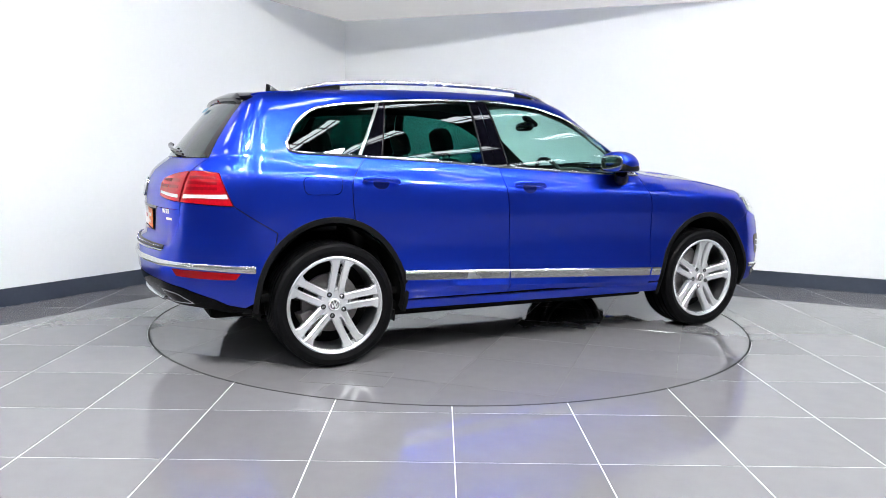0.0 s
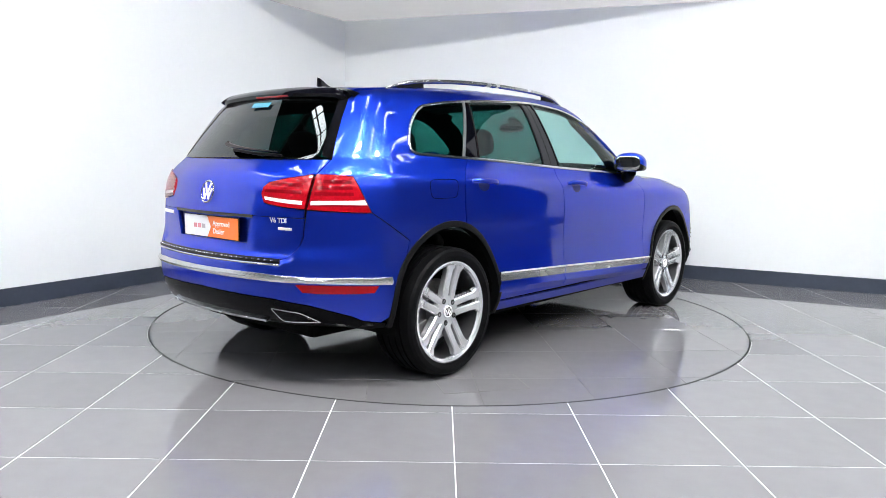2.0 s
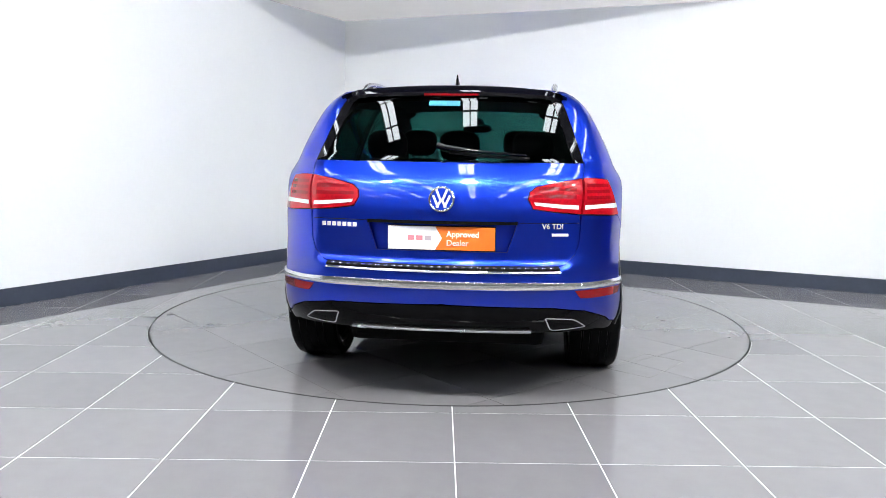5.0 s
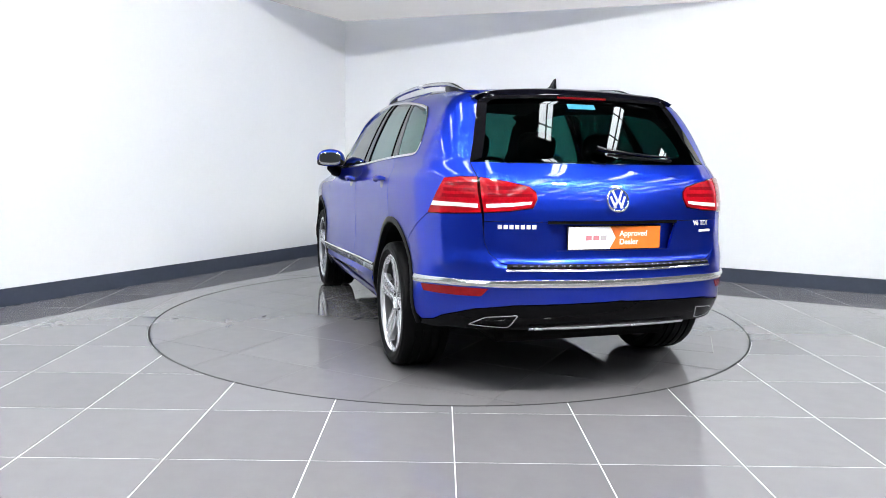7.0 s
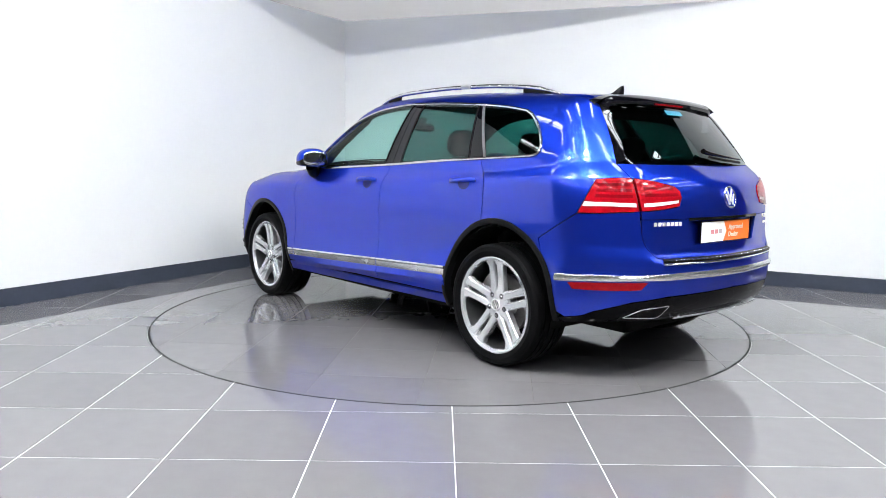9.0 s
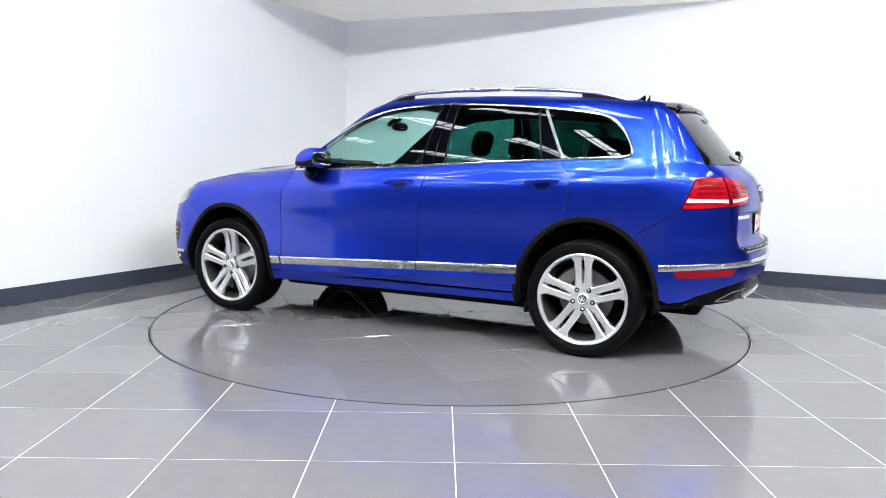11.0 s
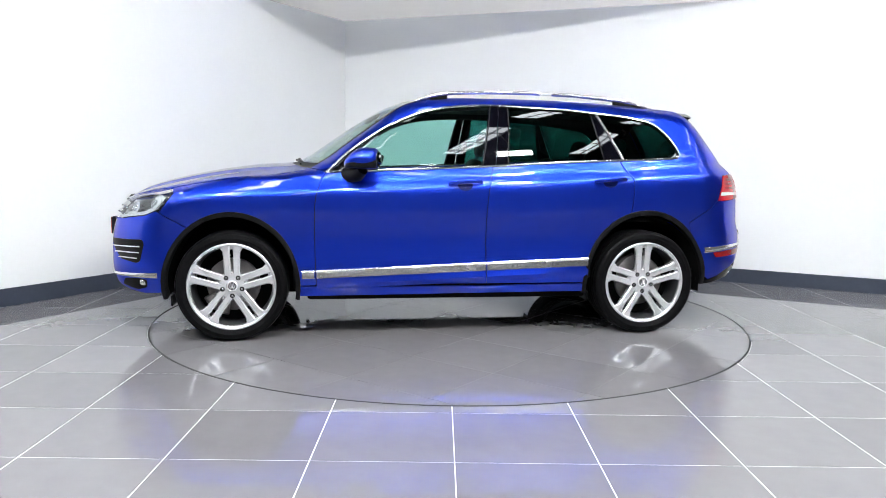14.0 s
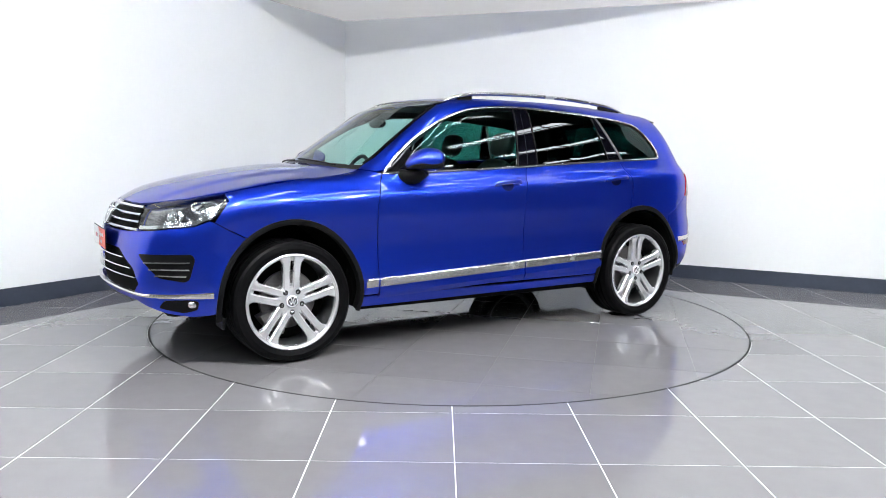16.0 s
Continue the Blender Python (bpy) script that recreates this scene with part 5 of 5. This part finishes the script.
# ---------------------------------------------------------------- inside and under the car
def build_inside(car):
    bm = box(pose(-0.05, 0, 0.30), 2.02, 1.66, 0.10, 0.03)
    add_box(bm, pose(-0.05, 0, 0.33), 4.1, 1.05, 0.16, 0.04)
    add_box(bm, pose(1.95, 0, 0.36), 0.34, 1.35, 0.16, 0.05)
    add_box(bm, pose(-2.00, 0, 0.47), 0.36, 1.30, 0.16, 0.04)
    part("underbody", bm, SHADOW_BLACK, car, "black sealed underbody")
    for sx in (1, -1):
        for s in (1, -1):
            bm, rows = bmesh.new(), []
            for a in np.linspace(-9, 189, 24):
                x, z = sx * HUB_X + 0.435 * math.cos(radians(a)), HUB_Z + 0.47 * math.sin(radians(a))
                rows.append([bm.verts.new((x, 0.48 * s, z)), bm.verts.new((x, 0.925 * s, z))])
            for a, b in zip(rows, rows[1:]):
                bm.faces.new((a[0], a[1], b[1], b[0]))
            bm.faces.new([r[0] for r in rows])
            part("wheel_liner", bm, SHADOW_BLACK, car, "black wheel arch liner")
            part("air_deflector", box(pose(sx * HUB_X + 0.40, 0.80 * s, 0.265), 0.015, 0.16, 0.07, 0.006), TRIM_BLACK, car)
    # door cards and bulkheads keep the cabin dark below the belt
    for s in (1, -1):
        loop = S((0.95, 0.40), (0.95, 1.10), (0.235, 1.145), (-0.262, 1.168), (-0.935, 1.208), (-1.60, 1.240), (-1.95, 1.20), (-1.95, 0.85), (-1.0, 0.85), (-1.0, 0.40))
        panel("door_card", loop, DASH, car, side=s, lift=-0.06, depth=0, gap=0, step=0.10, label="dark inner door lining")
    part("bulkhead", box(pose(1.02, 0, 0.72), 0.06, 1.66, 0.80, 0.02), SHADOW_BLACK, car)
    part("cabin_floor", box(pose(-0.55, 0, 0.42), 3.0, 1.68, 0.06, 0.02), SHADOW_BLACK, car)
    # dashboard
    prof = [(1.00, 1.12), (0.80, 1.13), (0.62, 1.10), (0.52, 1.04), (0.50, 0.92), (0.58, 0.78), (0.98, 0.70)]
    bm = bmesh.new()
    rings = [[bm.verts.new((x, y, z)) for x, z in prof] for y in np.linspace(-0.80, 0.80, 5)]
    for a, b in zip(rings, rings[1:]):
        for i in range(len(prof)):
            j = (i + 1) % len(prof)
            bm.faces.new((a[i], a[j], b[j], b[i]))
    bm.faces.new(rings[0])
    bm.faces.new(rings[-1][::-1])
    bmesh.ops.recalc_face_normals(bm, faces=bm.faces)
    dash = part("dashboard", bm, DASH, car, "dark moulded dashboard", 40)
    part("binnacle", blob(pose(0.60, -0.37, 1.13), 0.12, 0.20, 0.06), DASH, dash, smooth=60)
    # steering wheel on the right
    m = pose(0.44, -0.37, 1.085, 0, 0, 0) @ pose(0, 0, 0, 0, -24, 0) @ pose(0, 0, 0, 0, 0, 90)
    bm = bmesh.new()
    rings = []
    for i in range(40):
        a = 2 * math.pi * i / 40
        rings.append([bm.verts.new(m @ Vector(((0.18 + 0.016 * math.cos(b)) * math.cos(a), 0.016 * math.sin(b), (0.18 + 0.016 * math.cos(b)) * math.sin(a)))) for b in (2 * math.pi * j / 8 for j in range(8))])
    for i in range(40):
        for j in range(8):
            bm.faces.new((rings[i][j], rings[i][(j + 1) % 8], rings[(i + 1) % 40][(j + 1) % 8], rings[(i + 1) % 40][j]))
    bmesh.ops.recalc_face_normals(bm, faces=bm.faces)
    wheel = part("steering_wheel", bm, CLOTH, car, "dark leather steering wheel", 60)
    part("hub_pad", blob(m, 0.09, 0.03, 0.06), DASH, wheel, smooth=60)
    part("spoke", box(m, 0.33, 0.018, 0.035, 0.006), DASH, wheel)
    part("spoke", box(m @ pose(0, 0, -0.09), 0.035, 0.018, 0.16, 0.006), DASH, wheel)
    part("column", sweep([m @ Vector((0, 0, 0)), (0.62, -0.37, 0.97)], 0.04, 0.04), DASH, wheel, smooth=50)
    # seats
    for x, y, w in ((-0.02, 0.37, 0.25), (-0.02, -0.37, 0.25), (-0.92, 0.45, 0.24), (-0.92, -0.45, 0.24), (-0.92, 0.0, 0.20)):
        seat = part("seat", blob(pose(x, y, 0.62), 0.27, w, 0.10, 3.5), CLOTH, car, "dark leather seat with head restraint", 60)
        lean = pose(x - 0.27, y, 0.70, 0, -16, 0)
        part("backrest", blob(lean @ pose(0, 0, 0.24), 0.075, w * 0.96, 0.32, 3.2), CLOTH, seat, smooth=60)
        z = 0.685 if x > -0.5 else 0.645
        part("head_restraint", blob(lean @ pose(-0.015, 0, z), 0.05, 0.125, 0.095, 3.2), CLOTH, seat, smooth=60)
        for d in (-0.05, 0.05):
            part("post", sweep([lean @ Vector((0, d, 0.50)), lean @ Vector((-0.01, d, z - 0.02))], 0.007, 0.007, 6), CHROME, seat, smooth=60)
    part("load_floor", box(pose(-1.75, 0, 0.80), 0.85, 1.2, 0.04, 0.01), CLOTH, car)
    part("load_cover", box(pose(-1.66, 0, 1.12), 0.85, 1.40, 0.015, 0.004), CLOTH, car, "dark load cover")
    mir = part("inner_mirror", blob(pose(0.42, 0.0, 1.50, 0, 10, 0), 0.025, 0.12, 0.036, 3.0), GLOSS_BLACK, car, "black inner mirror", 60)
    part("stalk", sweep([(0.43, 0, 1.52), (0.46, 0, 1.57)], 0.012, 0.012), GLOSS_BLACK, mir)
    part("sensor_cover", blob(pose(0.47, 0, 1.545, 0, 32, 0), 0.07, 0.05, 0.02, 3.0), GLOSS_BLACK, mir, smooth=60)
    part("sticker", box(pose(-2.0185, 0.03, 1.5295, 0, -48.7, 0), 0.036, 0.165, 0.002), TEAL, car, "blue sticker on the rear window")


def build_car():
    car = new("car")
    tagged(car, "blue metallic off-road estate car with silver alloy wheels", "car")
    for s in (1, -1):
        fd, frame_, wing = build_flank(car, s)
        build_mirror(car, s)
        if s < 0:
            flap = round_loop(S((-1.635, 1.125), (-1.395, 1.125), (-1.41, 1.02), (-1.625, 1.02)), 0.04, 5)
            flap = dense(flap, 0.03)
            band("fuel_flap", flap, inset(flap, 0.003), GLOSS_BLACK, frame_, lift=0.0006, sink=0.004, closed=True, side=s, label="fine dark joint round the fuel flap")
    build_tail(car)
    build_nose(car)
    build_top(car)
    build_wheels(car)
    build_inside(car)
    return car


car = build_car()
# ---------------------------------------------------------------- floor
TILE_S, TILE_YAW = 0.5965, radians(0.853)
TILE_0 = Vector((-1.755, -2.979))
TABLE_R = 2.252
TILE_U, TILE_V = Vector((math.cos(TILE_YAW), math.sin(TILE_YAW))), Vector((-math.sin(TILE_YAW), math.cos(TILE_YAW)))
JOINT = 0.0048


def clip_half(poly, nx, ny, d):
    """The part of a polygon where nx * x + ny * y <= d."""
    out = []
    for i, p in enumerate(poly):
        q = poly[(i + 1) % len(poly)]
        a, b = nx * p[0] + ny * p[1] - d, nx * q[0] + ny * q[1] - d
        if a <= 0:
            out.append(p)
        if (a < 0 < b) or (b < 0 < a):
            t = a / (a - b)
            out.append((p[0] + (q[0] - p[0]) * t, p[1] + (q[1] - p[1]) * t))
    return out


def tile_mesh(poly, z0, z1):
    """A tile with slightly eased upper edges."""
    c = Vector((sum(p[0] for p in poly), sum(p[1] for p in poly))) / len(poly)
    bm = bmesh.new()
    e = 0.0012
    lo = [bm.verts.new((x, y, z0)) for x, y in poly]
    mid = [bm.verts.new((x, y, z1 - e)) for x, y in poly]
    hi = [bm.verts.new((x + (c.x - x) * e * 2, y + (c.y - y) * e * 2, z1)) for x, y in poly]
    n = len(poly)
    bm.faces.new(hi)
    for a, b in ((lo, mid), (mid, hi)):
        for i in range(n):
            bm.faces.new((a[i], a[(i + 1) % n], b[(i + 1) % n], b[i]))
    return bm


def build_floor():
    bm = bmesh.new()
    for x0, x1, y0, y1 in ((-11, 11, -16, 9),):
        vs = [bm.verts.new(p) for p in ((x0, y0, -0.016), (x1, y0, -0.016), (x1, y1, -0.016), (x0, y1, -0.016))]
        bm.faces.new(vs)
    tagged(mesh_object("ground", bm, CONCRETE), "grey concrete slab under the tiles", "floor", kind="structure")
    # bed of grout, light in front of the turntable, dark towards the walls, with a round hole for the turntable
    seg = 128
    for name, mat, half in (("floor", GROUT_LIGHT, 0), ):
        bm = bmesh.new()
        ring = [bm.verts.new(((TABLE_R + 0.006) * math.cos(2 * math.pi * i / seg), (TABLE_R + 0.006) * math.sin(2 * math.pi * i / seg), -0.0012)) for i in range(seg)]
        outer = []
        for i in range(seg):
            c, d = math.cos(2 * math.pi * i / seg), math.sin(2 * math.pi * i / seg)
            k = min((5.3 if c > 0 else 5.9) / max(abs(c), 1e-6), (5.25 if d > 0 else 5.32) / max(abs(d), 1e-6))
            outer.append(bm.verts.new((k * c, k * d, -0.0012)))
        for i in range(seg):
            j = (i + 1) % seg
            bm.faces.new((ring[i], outer[i], outer[j], ring[j]))
        floor = mesh_object(name, bm, mat)
        tagged(floor, "polished grey porcelain floor tiles with pale joints", "floor", kind="structure")
    full = tile_mesh([(JOINT / 2, JOINT / 2), (TILE_S - JOINT / 2, JOINT / 2), (TILE_S - JOINT / 2, TILE_S - JOINT / 2), (JOINT / 2, TILE_S - JOINT / 2)], -0.012, 0.0)
    shared = bpy.data.meshes.new("tile")
    full.to_mesh(shared)
    full.free()
    shared.materials.append(TILE)
    for c in range(-7, 12):
        for r in range(-4, 14):
            o = TILE_0 + TILE_U * (c * TILE_S) + TILE_V * (r * TILE_S)
            cs = [(JOINT / 2, JOINT / 2), (TILE_S - JOINT / 2, JOINT / 2), (TILE_S - JOINT / 2, TILE_S - JOINT / 2), (JOINT / 2, TILE_S - JOINT / 2)]
            w = [o + TILE_U * a + TILE_V * b for a, b in cs]
            dl = [(p.to_3d() - CORNER).dot(OUT_L) for p in w]
            dr = [(p.to_3d() - CORNER).dot(OUT_R) for p in w]
            if min(dl) > -0.02 or min(dr) > -0.02:
                continue
            poly = [(p.x, p.y) for p in w]
            cut = False
            if max(dl) > -0.02:
                poly, cut = clip_half(poly, OUT_L.x, OUT_L.y, CORNER.dot(OUT_L) - 0.02), True
            if max(dr) > -0.02:
                poly, cut = clip_half(poly, OUT_R.x, OUT_R.y, CORNER.dot(OUT_R) - 0.02), True
            far = [math.hypot(*p) for p in poly]
            if len(poly) < 3 or max(far) < TABLE_R:
                continue
            if min(far) < TABLE_R + 0.45 and nearest(poly) < TABLE_R + 0.0075:
                poly = cut_round(poly, TABLE_R + 0.0075)
                cut = True
                if len(poly) < 3:
                    continue
            if cut:
                place_tile(poly, floor, TILE)
            else:
                ob = new("tile", shared)
                ob.parent = floor
                ob.matrix_basis = Matrix.Translation((o.x, o.y, 0)) @ Matrix.Rotation(TILE_YAW, 4, "Z")
    # the turntable
    table = new("turntable")
    tagged(table, "round grey tiled turntable flush with the floor", "turntable")
    bm = bmesh.new()
    bmesh.ops.create_cone(bm, cap_ends=True, segments=128, radius1=TABLE_R - 0.006, radius2=TABLE_R - 0.006, depth=0.02, matrix=pose(0, 0, -0.0115))
    part("disc", bm, GROUT_DARK, table, "dark joints of the turntable")
    bm = bmesh.new()
    seg = 160
    rows = []
    for rad, z in ((TABLE_R - 0.006, -0.012), (TABLE_R - 0.006, 0.0005), (TABLE_R + 0.006, 0.0005), (TABLE_R + 0.006, -0.012)):
        rows.append([bm.verts.new((rad * math.cos(2 * math.pi * i / seg), rad * math.sin(2 * math.pi * i / seg), z)) for i in range(seg)])
    for a, b in zip(rows, rows[1:]):
        for i in range(seg):
            j = (i + 1) % seg
            bm.faces.new((a[i], a[j], b[j], b[i]))
    bmesh.ops.recalc_face_normals(bm, faces=bm.faces)
    part("rim", bm, STEEL_DARK, table, "thin dark steel rim")
    rr = TABLE_R - 0.008
    for c in range(-5, 5):
        for r in range(-5, 5):
            x, y, s, g, h = c * TILE_S, r * TILE_S, TILE_S, 0.0017, math.sqrt(0.5)
            poly = [((a - b) * h, (a + b) * h) for a, b in ((x + g, y + g), (x + s - g, y + g), (x + s - g, y + s - g), (x + g, y + s - g))]
            far = [math.hypot(*p) for p in poly]
            if nearest(poly) > rr:
                continue
            if max(far) > rr:
                poly = keep_round(poly, rr)
                if len(poly) < 3:
                    continue
            place_tile(poly, table, TABLE_TILE)
    # small service hatch outlined in the tiles
    m = pose(-1.31, -1.35, 0.0, 0, 0, 145)
    for dx, dy, lx, ly in ((0, 0.135, 0.48, 0.0035), (0, -0.135, 0.48, 0.0035), (0.24, 0, 0.0035, 0.274), (-0.24, 0, 0.0035, 0.274)):
        part("hatch_joint", box(m @ pose(dx, dy, -0.002), lx, ly, 0.006), GROUT_DARK, table, "dark joint of a small hatch")
    return table


def nearest(poly):
    """The least distance of a polygon from the origin."""
    best, inside = 1e9, True
    for i, p in enumerate(poly):
        q = poly[(i + 1) % len(poly)]
        ex, ey = q[0] - p[0], q[1] - p[1]
        t = max(0, min(1, -(p[0] * ex + p[1] * ey) / (ex * ex + ey * ey + 1e-12)))
        best = min(best, math.hypot(p[0] + ex * t, p[1] + ey * t))
        inside &= (ex * -p[1] - ey * -p[0]) > 0
    return 0.0 if inside else best


def tidy(poly):
    out = []
    for p in poly:
        if not out or math.hypot(p[0] - out[-1][0], p[1] - out[-1][1]) > 0.004:
            out.append(p)
    return out


def keep_round(poly, rad):
    """The part of a polygon inside a circle about the origin."""
    for i in range(96):
        a = 2 * math.pi * (i + 0.5) / 96
        poly = clip_half(poly, math.cos(a), math.sin(a), rad)
        if len(poly) < 3:
            return []
    return tidy(poly)


def cut_round(poly, rad):
    """The part of a polygon outside a circle about the origin: inner points slide out to the rim."""
    pts = dense(poly)
    outside = [math.hypot(*p) >= rad for p in pts]
    if all(outside):
        return poly
    n = len(pts)
    start = next(i for i in range(n) if outside[i] and not outside[i - 1])
    run = []
    for k in range(n):
        p = pts[(start + k) % n]
        if not outside[(start + k) % n]:
            break
        run.append(p)
    if len(run) < 3:
        return []
    for edge, step in ((0, -1), (-1, 1)):
        i = (start - 1) % n if edge == 0 else (start + len(run)) % n
        a, b = Vector(run[edge]), Vector(pts[i])
        for _ in range(20):
            m = (a + b) / 2
            a, b = (m, b) if m.length > rad else (a, m)
        run.insert(0, tuple(a)) if edge == 0 else run.append(tuple(a))
    a0, a1 = math.atan2(run[-1][1], run[-1][0]), math.atan2(run[0][1], run[0][0])
    d = (a1 - a0 + math.pi) % (2 * math.pi) - math.pi
    k = max(1, int(abs(d) / 0.04))
    arc = [(rad * math.cos(a0 + d * j / k), rad * math.sin(a0 + d * j / k)) for j in range(1, k)]
    return tidy(run + arc)


def place_tile(poly, parent, mat):
    cx, cy = sum(p[0] for p in poly) / len(poly), sum(p[1] for p in poly) / len(poly)
    bm = tile_mesh([(x - cx, y - cy) for x, y in poly], -0.012, 0.0)
    bmesh.ops.recalc_face_normals(bm, faces=bm.faces)
    ob = mesh_object("tile", bm, mat, parent)
    ob.location = (cx, cy, 0)
    return ob


turntable = build_floor()


# ---------------------------------------------------------------- what moves
def motions():
    rows_table, rows_car = [], []
    for i in range(17):
        t = float(i)
        a = 26.549 + 11.6007 * t
        spin = pose(0, 0, 0, 0, 0, a)
        rows_table.append((t, spin))
        rows_car.append((t, spin @ pose(0.1425, -0.1711, 0)))
    walk(turntable, rows_table)
    walk(car, rows_car)


motions()
